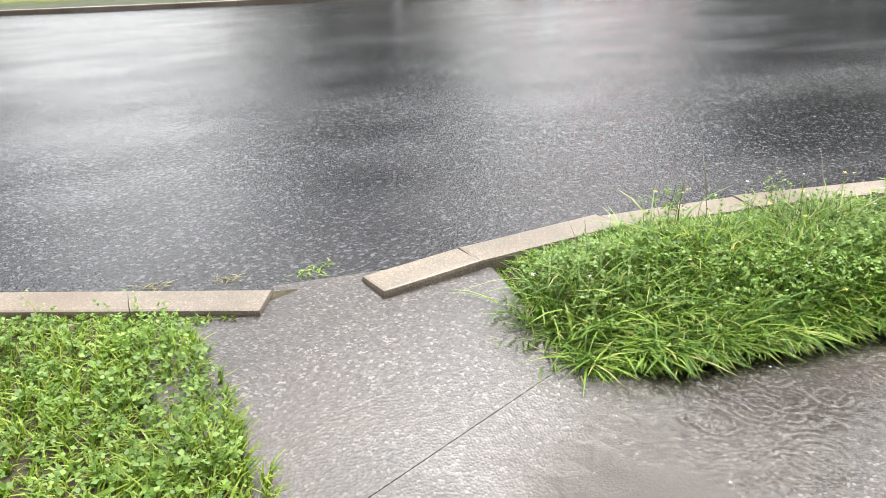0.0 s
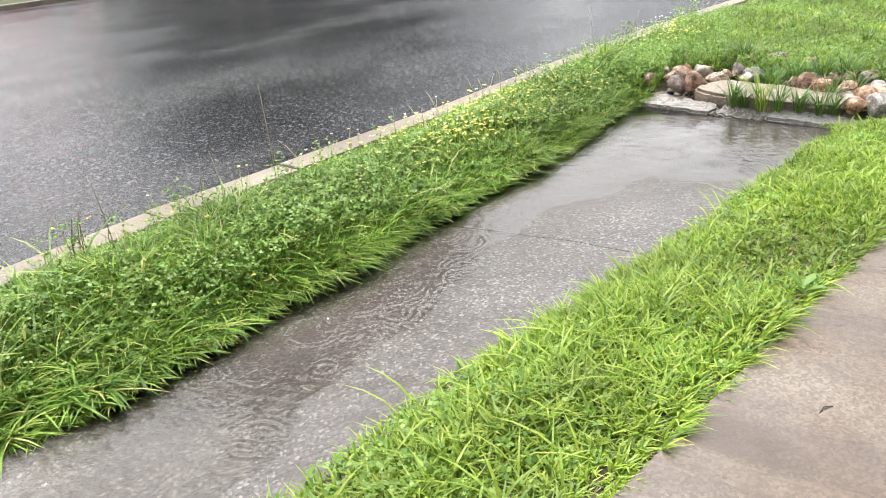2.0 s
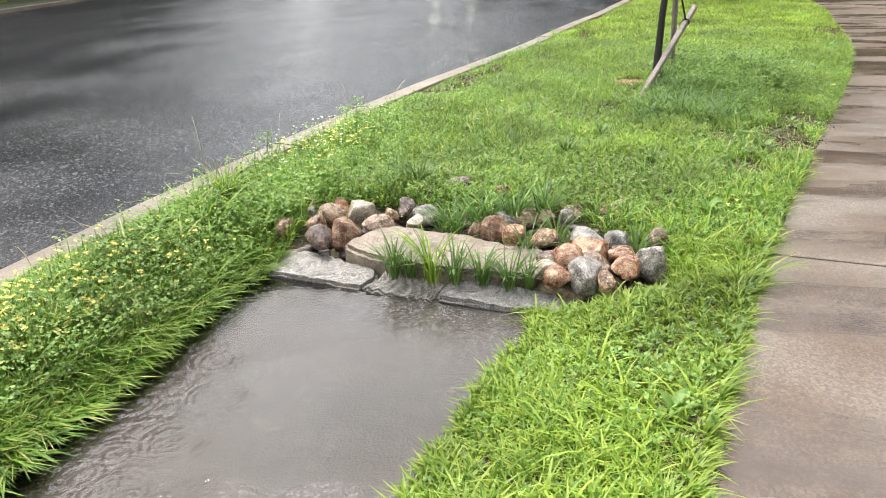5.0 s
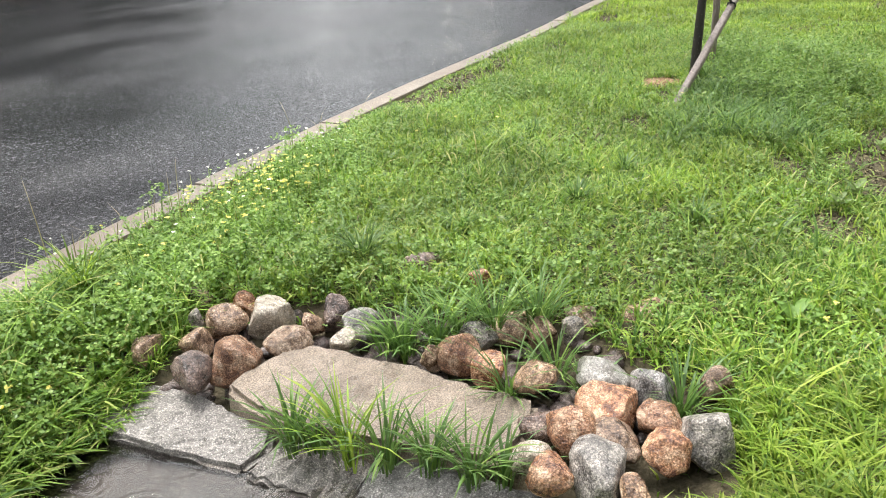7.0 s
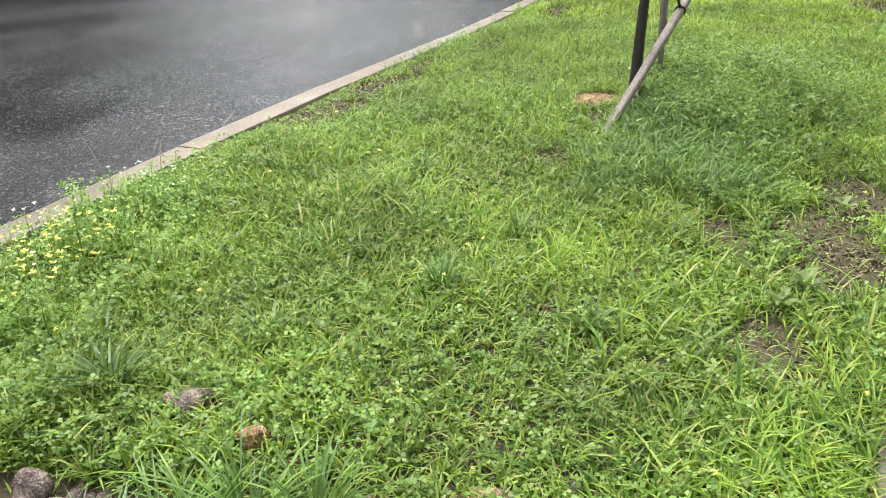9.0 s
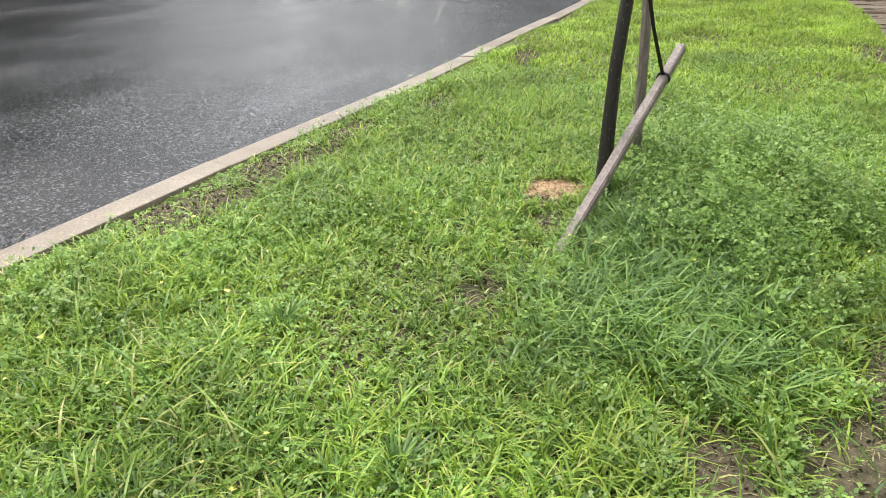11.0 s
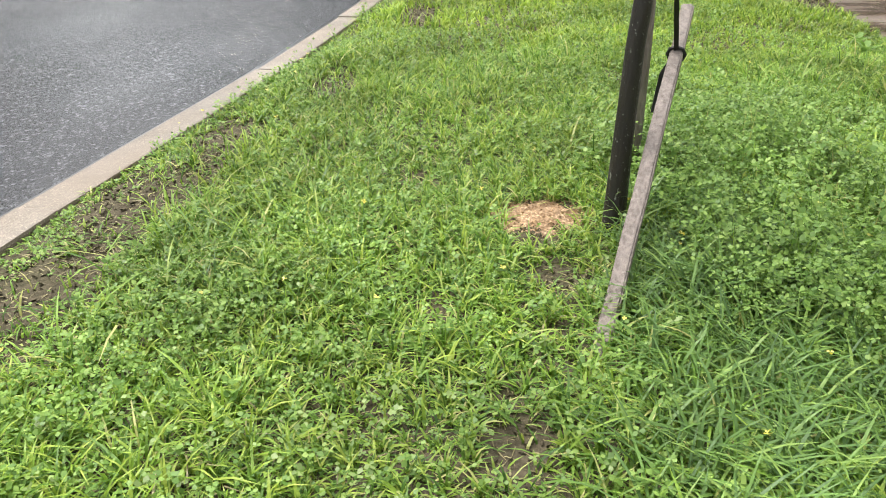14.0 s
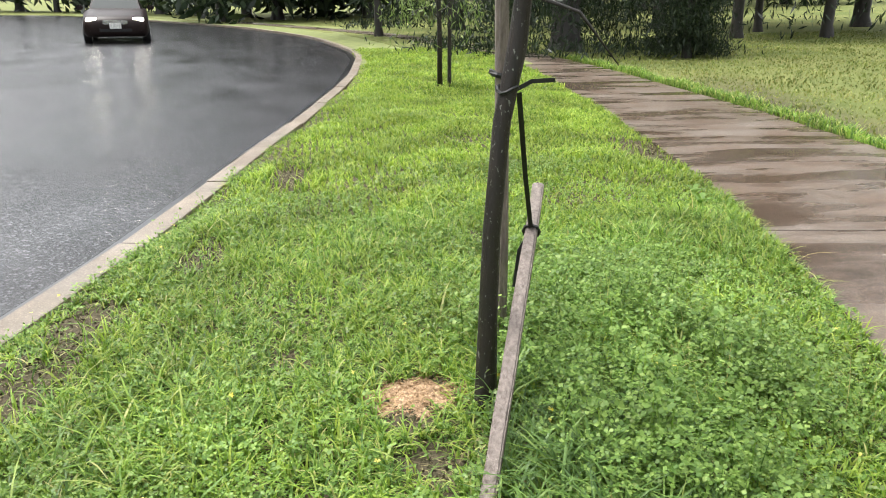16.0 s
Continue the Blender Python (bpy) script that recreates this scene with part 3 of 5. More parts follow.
# ---- trees and stakes ----
def build_young_tree():
    t = thing("young_tree", "slim young tree with dark wet speckled bark", "tree", (10.42, -0.90, -0.02))
    pts = [(-0.01, 0.01, -0.05), (0, 0, 0.05), (0.015, -0.006, 0.35), (0.03, -0.016, 0.66), (0.055, -0.048, 1.02), (0.07, -0.095, 1.25), (0.09, -0.135, 1.6), (0.08, -0.10, 2.2), (0.10, -0.08, 3.1)]
    part("trunk", tube(pts, [0.056, 0.040, 0.033, 0.030, 0.029, 0.031, 0.025, 0.020, 0.012], 12), BARK, t, "dark speckled trunk", True)
    rng = random.Random(4)
    for k in range(9):
        z = 1.45 + k * 0.17
        a = k * 2.4
        o = Vector((0.085, -0.105, z))
        e = o + Vector((math.cos(a), math.sin(a), 0.25)) * (0.55 + rng.random() * 0.4)
        part("branch", tube([o, o.lerp(e, 0.5) + Vector((0, 0, 0.06)), e], [0.012, 0.008, 0.003], 5), BARK, t, "", True)
    for s, (dx, dy, dz) in enumerate(((-0.12, 0.34, 0.18), (-0.15, -0.28, -0.22))):
        o = Vector((0.085, -0.10, 1.42))
        part("branch", tube([o, o + Vector((dx * 0.6, dy * 0.6, dz * 0.3)), o + Vector((dx, dy, dz))], [0.009, 0.006, 0.002], 5), BARK, t, "", True)
    crown = leaf_cloud(np.random.RandomState(8), 700, lambda r, n: np.c_[r.normal(0.08, 0.42, n), r.normal(-0.1, 0.42, n), 2.75 + np.maximum(r.normal(0, 0.45, n), -0.75)], 0.05)
    put("crown", crown, PALE_FOLIAGE, t, "sparse small pale leaves")


def leaf_cloud(r, n, place, size):
    """n small leaves of four corners, turned anyhow, round places drawn by place(r, n)."""
    c = place(r, n)
    d = r.normal(size=(n, 3))
    d /= np.linalg.norm(d, axis=1)[:, None]
    e = np.cross(d, r.normal(size=(n, 3)))
    e /= np.linalg.norm(e, axis=1)[:, None]
    s = size * r.uniform(0.6, 1.5, (n, 1))
    v = np.stack([c - d * s, c + e * s * 0.45, c + d * s, c - e * s * 0.45], 1).reshape(-1, 3)
    return mesh_of("leaves", v, np.arange(4 * n).reshape(n, 4))


def build_stakes():
    # the pole tied to the trunk, upright behind it
    p = thing("upright_stake", "weathered upright wooden stake behind the young tree", "stake", (10.88, -1.06, 0))
    part("pole", tube([(0, 0, -0.1), (0.0, 0.005, 0.5), (0.0, 0.02, 1.1), (0.0, 0.04, 2.0)], [0.026, 0.026, 0.026, 0.025], 8), STAKE, p)
    part("tie", tube([(-0.03, 0.0, 1.10), (-0.03, 0.045, 1.11), (0.0, 0.06, 1.12), (0.035, 0.045, 1.11), (0.035, 0.0, 1.1), (0.0, -0.02, 1.1), (-0.03, 0.0, 1.10)], 0.011, 6), STRAP, p, "black tie round the stake")
    # the one that has come loose and leans away from the camera
    lean = thing("leaning_stake", "weathered grey wooden stake leaning loose in the grass", "stake", (9.74, -0.745, 0))
    a, b = Vector((-0.10, 0.038, -0.05)), Vector((1.31, -0.50, 0.645))
    d = (b - a).normalized()
    m = Matrix.Translation((a + b) / 2) @ d.to_track_quat("Z", "Y").to_matrix().to_4x4()
    bm = box(0, 0, 0, 0.046, 0.042, (b - a).length, m, 0.006)
    bmesh.ops.subdivide_edges(bm, edges=[e for e in bm.edges if e.calc_length() > 0.5], cuts=9)
    for v in bm.verts:
        v.co += Vector((noise.noise(v.co * 9), noise.noise(v.co * 9 + Vector((5, 0, 0))), noise.noise(v.co * 9 + Vector((0, 5, 0))))) * 0.004
    part("pole", bm, STAKE, lean)
    k = a.lerp(b, 0.83)
    loop = []
    u, w = d.cross(Vector((0, 0, 1))).normalized(), d.cross(d.cross(Vector((0, 0, 1)))).normalized()
    for i in range(9):
        g = 2 * math.pi * i / 8
        loop.append(k + (u * math.cos(g) + w * math.sin(g)) * 0.031)
    part("tie", tube(loop, 0.007, 6, False), STRAP, lean, "black webbing knotted round the stake")
    s = thing("strap", "black webbing strap from trunk to leaning stake", "strap", (0, 0, 0))
    top = Vector((10.47, -1.0, 1.09))
    kk = Vector((9.74, -0.745, 0)) + k
    bm = ribbon([top, top.lerp(kk, 0.5) + Vector((0.0, 0.0, -0.03)), kk], 0.017)
    join(bm, ribbon([kk, kk + Vector((-0.05, 0.055, -0.06)), kk + Vector((-0.09, 0.08, -0.19))], 0.022))
    part("webbing", bm, STRAP, s)
    ring = [Vector((10.48 + 0.034 * math.cos(g), -0.964 + 0.034 * math.sin(g), 1.10 + 0.01 * math.sin(g * 2))) for g in np.linspace(0, 2 * math.pi, 12)]
    part("loop", tube(ring, 0.006, 6, False), STRAP, s)
    part("loose_end", ribbon([ring[8], ring[8] + Vector((0.02, -0.05, 0.02)), ring[8] + Vector((0.03, -0.13, 0.022))], 0.014), STRAP, s)


def ribbon(points, width, thick=0.003):
    bm = tube(points, 1.0, 4)
    pts = [Vector(p) for p in points]
    bm.verts.ensure_lookup_table()
    for i, p in enumerate(pts):
        d = (pts[min(i + 1, len(pts) - 1)] - pts[max(i - 1, 0)]).normalized()
        s = d.cross(Vector((1, 0, 0))).normalized()
        t = s.cross(d)
        for k, (x, y) in enumerate(((1, 1), (1, -1), (-1, -1), (-1, 1))):
            bm.verts[i * 4 + k].co = p + s * x * width / 2 + t * y * thick / 2
    return bm


build_young_tree()
build_stakes()


# ---- stones at the head of the basin ----
def cobble(seed, sx, sy, sz):
    bm = bmesh.new()
    bmesh.ops.create_icosphere(bm, subdivisions=4, radius=1.0)
    o = Vector((seed * 3.7, seed * 1.3, seed * 2.1))
    rng = random.Random(seed)
    cuts = [(Vector((rng.gauss(0, 1), rng.gauss(0, 1), rng.gauss(0, 0.8))).normalized(), rng.uniform(0.52, 0.84)) for _ in range(9)]
    for v in bm.verts:
        n = v.co.normalized()
        c = n * (1 + 0.16 * noise.noise(n * 1.2 + o))
        for q, lim in cuts:
            over = c.dot(q) - lim
            if over > 0:
                c -= q * over * 0.85
        c *= 1.12 + 0.05 * noise.noise(n * 4 + o) + 0.025 * noise.noise(n * 11 + o)
        v.co = Vector((c.x * sx, c.y * sy, c.z * sz))
    return bm


def build_cobbles():
    B, R, G, P, D = ROCK_BROWN, ROCK_RED, ROCK_GREY, ROCK_PALE, ROCK_DARK
    rocks = [
        (6.31, 1.05, .12, .10, B), (6.65, 1.06, .13, .08, D), (6.53, .88, .133, .12, B), (6.66, .87, .08, .106, R), (6.59, .74, .174, .184, P),
        (6.29, .72, .187, .15, R), (6.21, .83, .14, .11, D), (6.42, .60, .143, .114, B), (6.56, .57, .10, .09, B), (6.63, .51, .10, .16, D),
        (6.57, .38, .174, .135, G), (6.50, .97, .065, .062, G), (6.37, .90, .10, .08, B), (6.47, .41, .093, .05, P), (6.99, .28, .13, .08, D),
        (6.88, .04, .082, .07, R), (6.44, .02, .134, .134, R), (6.37, -.09, .09, .12, R), (6.41, .10, .071, .071, B), (6.36, -.23, .127, .102, B),
        (6.56, -.02, .111, .065, G), (6.65, -.12, .133, .085, B), (6.62, -.22, .112, .094, B), (6.65, -.32, .075, .05, G), (6.42, -.42, .165, .095, P),
        (6.74, -.34, .116, .05, B), (6.79, -.54, .178, .05, B), (6.35, -.57, .127, .119, G), (6.11, -.36, .150, .148, R), (6.25, -.46, .163, .130, R),
        (6.20, -.58, .137, .105, R), (6.14, -.70, .181, .142, G), (6.38, -.74, .09, .138, B), (6.08, -.47, .138, .07, B), (6.07, -.60, .123, .06, R),
        (5.95, -.43, .176, .124, G), (5.93, -.32, .109, .095, R), (5.99, -.26, .09, .06, P), (5.89, -.52, .09, .06, B), (6.12, -.27, .093, .077, D),
    ]
    words = {B: "brown speckled", R: "rust-red granite", G: "grey speckled", P: "pale buff", D: "dark purplish-brown"}
    for i, (x, y, w, h, m) in enumerate(rocks):
        size = "large" if w > 0.15 else "small" if w < 0.1 else "rounded"
        w *= 0.9 if y > 0.3 else 0.97
        hz = max(h * (0.47 if y > 0.3 else 0.5), 0.05)
        ob = part("cobble", cobble(i + 1, w * 0.58, w * (0.45 + 0.14 * ((i * 7) % 5) / 4), hz), m, None, "", True)
        ob.matrix_world = pose(x + 0.02, y, (0.015 if y > 0 else -0.02) if x > 6.7 else -0.03, 8 * math.sin(i * 2.3), 8 * math.cos(i * 1.7), (i * 67) % 180 if h < w * 1.1 else 90)
        tagged(ob, f"{size} {words[m]} wet cobble among other stones", "rock", "cobbles round the basin outlet")


def rough_block(outline, z0, z1, amount, seed, bevel=0.012, cuts=5, fine=0.045):
    bm = prism(outline, z0, z1)
    bmesh.ops.bevel(bm, geom=bm.edges[:], offset=bevel, segments=2, affect="EDGES")
    bmesh.ops.triangulate(bm, faces=bm.faces[:])
    for _ in range(cuts):
        long = [e for e in bm.edges if e.calc_length() > fine]
        if not long:
            break
        bmesh.ops.subdivide_edges(bm, edges=long, cuts=1)
        bmesh.ops.triangulate(bm, faces=bm.faces[:])
    bm.normal_update()
    o = Vector((seed, seed * 2.2, seed * 0.7))
    for v in bm.verts:
        k = noise.noise(v.co * 9 + o) * amount + noise.noise(v.co * 30 + o) * amount * 0.5
        v.co += v.normal * k
    return bm


def chisel(bm, seed, tilt=(0.0, 0.0), centre=(6.0, 0.4), step=0.0, along_y=False):
    """Split-stone faces: a slight tilt, stepped cleavage lines and a crumbled rim."""
    o = Vector((seed * 1.7, seed, seed * 0.4))
    for v in bm.verts:
        v.co.z += tilt[0] * (v.co.x - centre[0]) + tilt[1] * (v.co.y - centre[1])
        if step and v.co.z > -0.2:
            q = (v.co.y if along_y else v.co.x * 0.9 + v.co.y * 0.3) * 26 + 2.2 * noise.noise(v.co * 5 + o)
            v.co.z += step * (abs((q % 1.0) - 0.5) * 2 - 0.5)
            v.co.z += step * 1.3 * noise.noise(v.co * 16 + o)
    return bm


def build_slabs():
    s = part("stone_slab", chisel(rough_block([(6.19, 0.70), (6.10, 0.56), (6.05, 0.3), (6.005, -0.1), (6.02, -0.19), (6.12, -0.235), (6.22, -0.255), (6.29, -0.245), (6.31, -0.1), (6.335, 0.04), (6.36, 0.16), (6.415, 0.29), (6.43, 0.40), (6.465, 0.51), (6.42, 0.58), (6.31, 0.66)], -0.19, -0.045, 0.011, 3, 0.02, 6, 0.026), 3, (0.06, 0.015), (6.2, 0.2), 0.004), SLAB)
    tagged(s, "flat buff sandstone slab among cobbles", "stone slab")
    a = part("granite_block", chisel(rough_block([(6.03, 1.13), (5.985, 0.8), (5.935, 0.53), (6.03, 0.485), (6.12, 0.51), (6.19, 0.72), (6.255, 0.98), (6.2, 1.1)], -0.28, -0.118, 0.009, 5, 0.018, 6, 0.026), 5, (0.10, 0.01), (6.08, 0.8), 0.006), GRANITE)
    tagged(a, "rough grey granite edging block at the water's edge", "stone block", "granite edging blocks")
    c = part("granite_block", chisel(rough_block([(5.875, 0.19), (5.83, -0.08), (5.80, -0.33), (5.90, -0.40), (5.96, -0.26), (6.01, -0.08), (6.055, 0.13), (5.97, 0.18)], -0.28, -0.118, 0.009, 9, 0.018, 6, 0.026), 9, (0.08, -0.01), (5.9, -0.1), 0.006), GRANITE)
    tagged(c, "rough grey granite edging block beside sedge", "stone block", "granite edging blocks")
    m = part("granite_sill", chisel(rough_block([(5.92, 0.515), (5.865, 0.205), (5.96, 0.19), (6.06, 0.15), (6.08, 0.47), (6.02, 0.475)], -0.24, -0.136, 0.004, 12, 0.01, 7, 0.013), 12, (0.12, 0.0), (5.96, 0.35), 0.013, True), GRANITE)
    tagged(m, "lower ribbed granite sill where water spills", "stone sill")


def build_pebbles():
    r = random.Random(12)
    bm = bmesh.new()
    for i in range(330):
        x, y = r.uniform(6.2, 6.78), r.uniform(-0.75, 0.95)
        if float(poly_distance(np.array([x]), np.array([y]), ROCK_BED)[0]) > 0:
            continue
        b = bmesh.new()
        bmesh.ops.create_icosphere(b, subdivisions=2, radius=r.uniform(0.015, 0.038))
        o = Vector((i, i * 2.0, 0))
        for v in b.verts:
            v.co *= 1 + 0.5 * noise.noise(v.co * 30 + o)
        b.transform(Matrix.Translation((x, y, float(ground_z(x, y)) + 0.008)) @ Matrix.Diagonal((1.2, 1, 0.7, 1)))
        join(bm, b)
    tagged(part("pebbles", bm, ROCK_DARK, None, "", True), "small dark wet pebbles between the cobbles", "pebbles", kind="stuff")


build_slabs()
build_cobbles()
build_pebbles()


# ---- grass and plants ----
MUD_SPOTS = [(8.95, -1.85, .30, .22), (8.5, -1.66, .34, .24), (8.15, -1.6, .24, .2), (7.6, -1.3, .22, .15), (10.7, .82, .48, .22), (9.9, .95, .42, .26), (8.5, -1.25, .26, .10),
             (11.4, .67, .42, .18), (12.3, .30, .38, .15), (14.2, -.1, .5, .16), (10.1, -.66, .12, .12), (9.36, -.49, .15, .08), (14.9, -3.42, .75, .28),
             (10.4, -.62, .10, .10), (12.46, -1.3, .15, .08), (9.9, -.3, .1, .07), (10.95, -.2, .1, .06)]


def thin(r, x, y, mud=0.06):
    """Which of the spots grow: not on stone, walk, road, water or bare mud."""
    keep = (y < kerb_y(np.minimum(x, 26)) - 0.175) & (poly_distance(x, y, BASIN_LINE) > -0.02)
    w = walk_y(x)
    keep &= (y > w + 0.005) | (y < w - np.interp(x, RX, RY) - 0.03)
    bed = poly_distance(x, y, ROCK_BED)
    keep &= (bed > 0.02) | (r.uniform(size=x.shape) < 0.10)
    keep &= ~((x > 5.84) & (x < 6.5) & (y > -0.36) & (y < 1.0))
    for mx, my, rx, ry in MUD_SPOTS:
        q = ((x - mx) / rx) ** 2 + ((y - my) / ry) ** 2 + 0.45 * wobble(x * 5, y * 5) + 0.3 * wobble(x * 17, y * 15)
        keep &= (q > 1) | (r.uniform(size=x.shape) < mud + 0.28 * np.clip(q, 0, 1))
    keep &= np.hypot(x - 10.55, (y + 0.67) * 0.75) + 0.03 * wobble(x * 30, y * 30) > 0.125
    return keep


def scatter(r, n, x0, x1, ylo, yhi):
    x = r.uniform(x0, x1, n)
    lo, hi = ylo(x), yhi(x)
    widest = max((hi - lo).max(), 1e-6)
    y = lo + r.uniform(size=n) * (hi - lo)
    keep = (r.uniform(size=n) < (hi - lo) / widest) & thin(r, x, y)
    return x[keep], y[keep]


def clumped(r, x, y, pull=0.35, cell=0.07):
    """Draw blades together into tufts."""
    gx, gy = np.floor(x / cell), np.floor(y / cell)
    h = np.sin(gx * 127.1 + gy * 311.7) * 43758.5453
    h2 = np.sin(gx * 269.5 + gy * 183.3) * 24634.6345
    cx, cy = (gx + (h - np.floor(h))) * cell, (gy + (h2 - np.floor(h2))) * cell
    return x + (cx - x) * pull, y + (cy - y) * pull


def patchy(x, y, s, k=0.0):
    return 0.5 + 0.25 * (np.sin(x * s + 1.7 * np.sin(y * s * 0.8 + k)) + np.sin(y * s * 1.2 + 1.3 * np.sin(x * s * 0.7 + 2 * k)))


def blade_mesh(r, x, y, z, height, width, bend, lean=None, knees=1):
    """Arched tapering blades, with one or more knees between root and tip."""
    n = len(x)
    a = r.uniform(0, 2 * np.pi, n)
    d = np.c_[np.cos(a), np.sin(a)]
    if lean is not None:
        d = d + lean
        d /= np.maximum(np.hypot(d[:, 0], d[:, 1]), 1e-6)[:, None]
    s = np.c_[-d[:, 1], d[:, 0]]
    root = np.c_[x, y, z - 0.01]
    rows = []
    for k in range(knees + 2):
        t = k / (knees + 1)
        c = root + np.c_[d * (bend * height * t ** 1.7)[:, None], height * (t ** 0.85 - 0.35 * np.minimum(bend, 1.6) * t ** 2.4)]
        if k == knees + 1:
            rows.append(c)
            break
        w = np.c_[s * (width * (0.45 + 0.15 * math.sin(3.0 * t)) * (1 - 0.45 * t * t))[:, None], np.zeros(n)]
        rows += [c - w, c + w]
    m = len(rows)
    v = np.stack(rows, 1).reshape(-1, 3)
    tri = []
    for k in range(knees):
        q = 2 * k
        tri += [[q, q + 1, q + 3], [q, q + 3, q + 2]]
    tri.append([m - 3, m - 2, m - 1])
    f = (np.arange(n)[:, None, None] * m + np.array(tri)).reshape(-1, 3)
    return mesh_of("blades", v, f)


def leaflet_mesh(r, x, y, z, size, count=3, tilt=0.5):
    """Small leaves in threes on hidden stalks, like clover."""
    n = len(x)
    a0 = r.uniform(0, 2 * np.pi, n)
    vs = []
    for k in range(count):
        a = a0 + k * 2 * np.pi / count + r.normal(0, 0.2, n)
        t = r.normal(0.15, tilt, n)
        d = np.c_[np.cos(a) * np.cos(t), np.sin(a) * np.cos(t), np.sin(t)]
        s = np.c_[-np.sin(a), np.cos(a), r.normal(0, 0.35, n)]
        c, L = np.c_[x, y, z], size[:, None]
        vs.append(np.stack([c, c + d * L * 0.6 + s * L * 0.40, c + d * L, c + d * L * 0.6 - s * L * 0.40], 1))
    v = np.stack(vs, 1).reshape(-1, 3)
    return mesh_of("leaflets", v, np.arange(len(v)).reshape(-1, 4))


def stuff(name, me, material, label, category="grass"):
    return tagged(put(name, me, material), label, category, kind="stuff")


def turf(name, label, material, seed, n, x0, x1, ylo, yhi, h, w, bend=(0.35, 1.1), pick=None, pull=0.35, lean=None, knees=1):
    r = np.random.RandomState(seed)
    x, y = scatter(r, n, x0, x1, ylo, yhi)
    if pick is not None:
        k = r.uniform(size=len(x)) < pick(x, y)
        x, y = x[k], y[k]
    x, y = clumped(r, x, y, pull)
    k = thin(r, x, y, 0.5)
    x, y = x[k], y[k]
    near_kerb = np.clip((kerb_y(np.minimum(x, 26)) - 0.17 - y) / 0.3, 0.42, 1)
    hh = near_kerb * r.uniform(*h, len(x)) * (0.65 + 0.7 * patchy(x, y, 3.1, seed)) * (0.75 + 0.5 * patchy(x, y, 9.0, seed + 1))
    stuff(name, blade_mesh(r, x, y, np.maximum(ground_z(x, y), -0.15), hh, r.uniform(*w, len(x)), r.uniform(*bend, len(x)), lean(x, y) if lean else None, knees), material, label)


def herbs(name, label, material, seed, n, x0, x1, ylo, yhi, h, size, pick=None, count=3):
    r = np.random.RandomState(seed)
    x, y = scatter(r, n, x0, x1, ylo, yhi)
    if pick is not None:
        k = r.uniform(size=len(x)) < pick(x, y)
        x, y = x[k], y[k]
    z = np.maximum(ground_z(x, y), -0.15) + r.uniform(*h, len(x)) * (0.5 + 0.9 * patchy(x, y, 4.0, seed)) * np.clip((kerb_y(np.minimum(x, 26)) - 0.17 - y) / 0.4, 0.2, 1)
    stuff(name, leaflet_mesh(r, x, y, z, r.uniform(*size, len(x)), count), material, label, "weeds")


def const(v):
    return lambda x: np.full_like(x, v)


def basin_lean(x, y):
    """Blades at the basin's rim hang out over the water."""
    e = 0.02
    d = poly_distance(x, y, BASIN_LINE)
    gx = (poly_distance(x + e, y, BASIN_LINE) - d) / e
    gy = (poly_distance(x, y + e, BASIN_LINE) - d) / e
    return -np.c_[gx, gy] * (0.9 * np.clip(1 - d / 0.13, 0, 1))[:, None]


def walk_lean(x, y):
    d = y - walk_y(x)
    return np.c_[0 * d, -2.0 * np.clip(1 - d / 0.10, 0, 1)] + basin_lean(x, y)


strip_lo = lambda x: np.interp(x, [1.3, 1.5, 2.4, 3.4, 4.4, 6.0, 6.6], [2.1, 1.6, 1.4, 1.3, 1.18, 1.0, 0.9])
right_hi = lambda x: np.interp(x, [0.4, 1.55, 2.54, 3.13, 3.61, 5.9, 6.4], [1.2, 0.74, 0.56, 0.38, 0.26, -0.20, -0.5])
walk_lo = lambda x: walk_y(x) - 0.0
kerb_hi = lambda x: kerb_y(np.minimum(x, 26)) - 0.17

# the strip between kerb and basin
turf("kerbside_grass", "lush fresh green grass between kerb and basin", GRASS, 1, 50000, 1.42, 6.7, strip_lo, kerb_hi, (0.05, 0.15), (0.004, 0.008), (0.3, 1.3), lean=basin_lean)
turf("kerbside_fringe", "bright grass blades hanging over the basin's edge", GRASS, 2, 16000, 1.42, 6.2, lambda x: strip_lo(x) - 0.02, lambda x: strip_lo(x) + 0.2, (0.05, 0.12), (0.004, 0.008), (0.6, 1.5), lean=lambda x, y: 0.7 * basin_lean(x, y), knees=3)
herbs("kerbside_clover", "dark green clover and vetch between kerb and basin", CLOVER, 3, 20000, 1.7, 7.2, lambda x: strip_lo(x) + 0.1, kerb_hi, (0.04, 0.15), (0.010, 0.022), lambda x, y: 0.25 + 0.75 * patchy(x, y, 2.3))
turf("basin_rim", "short grass drooping to the water at the basin's rim", GRASS, 26, 22000, 1.42, 6.0, lambda x: strip_lo(x) - 0.05, lambda x: strip_lo(x) + 0.07, (0.03, 0.10), (0.004, 0.008), (0.8, 2.2), lean=lambda x, y: 0.7 * basin_lean(x, y), knees=2)
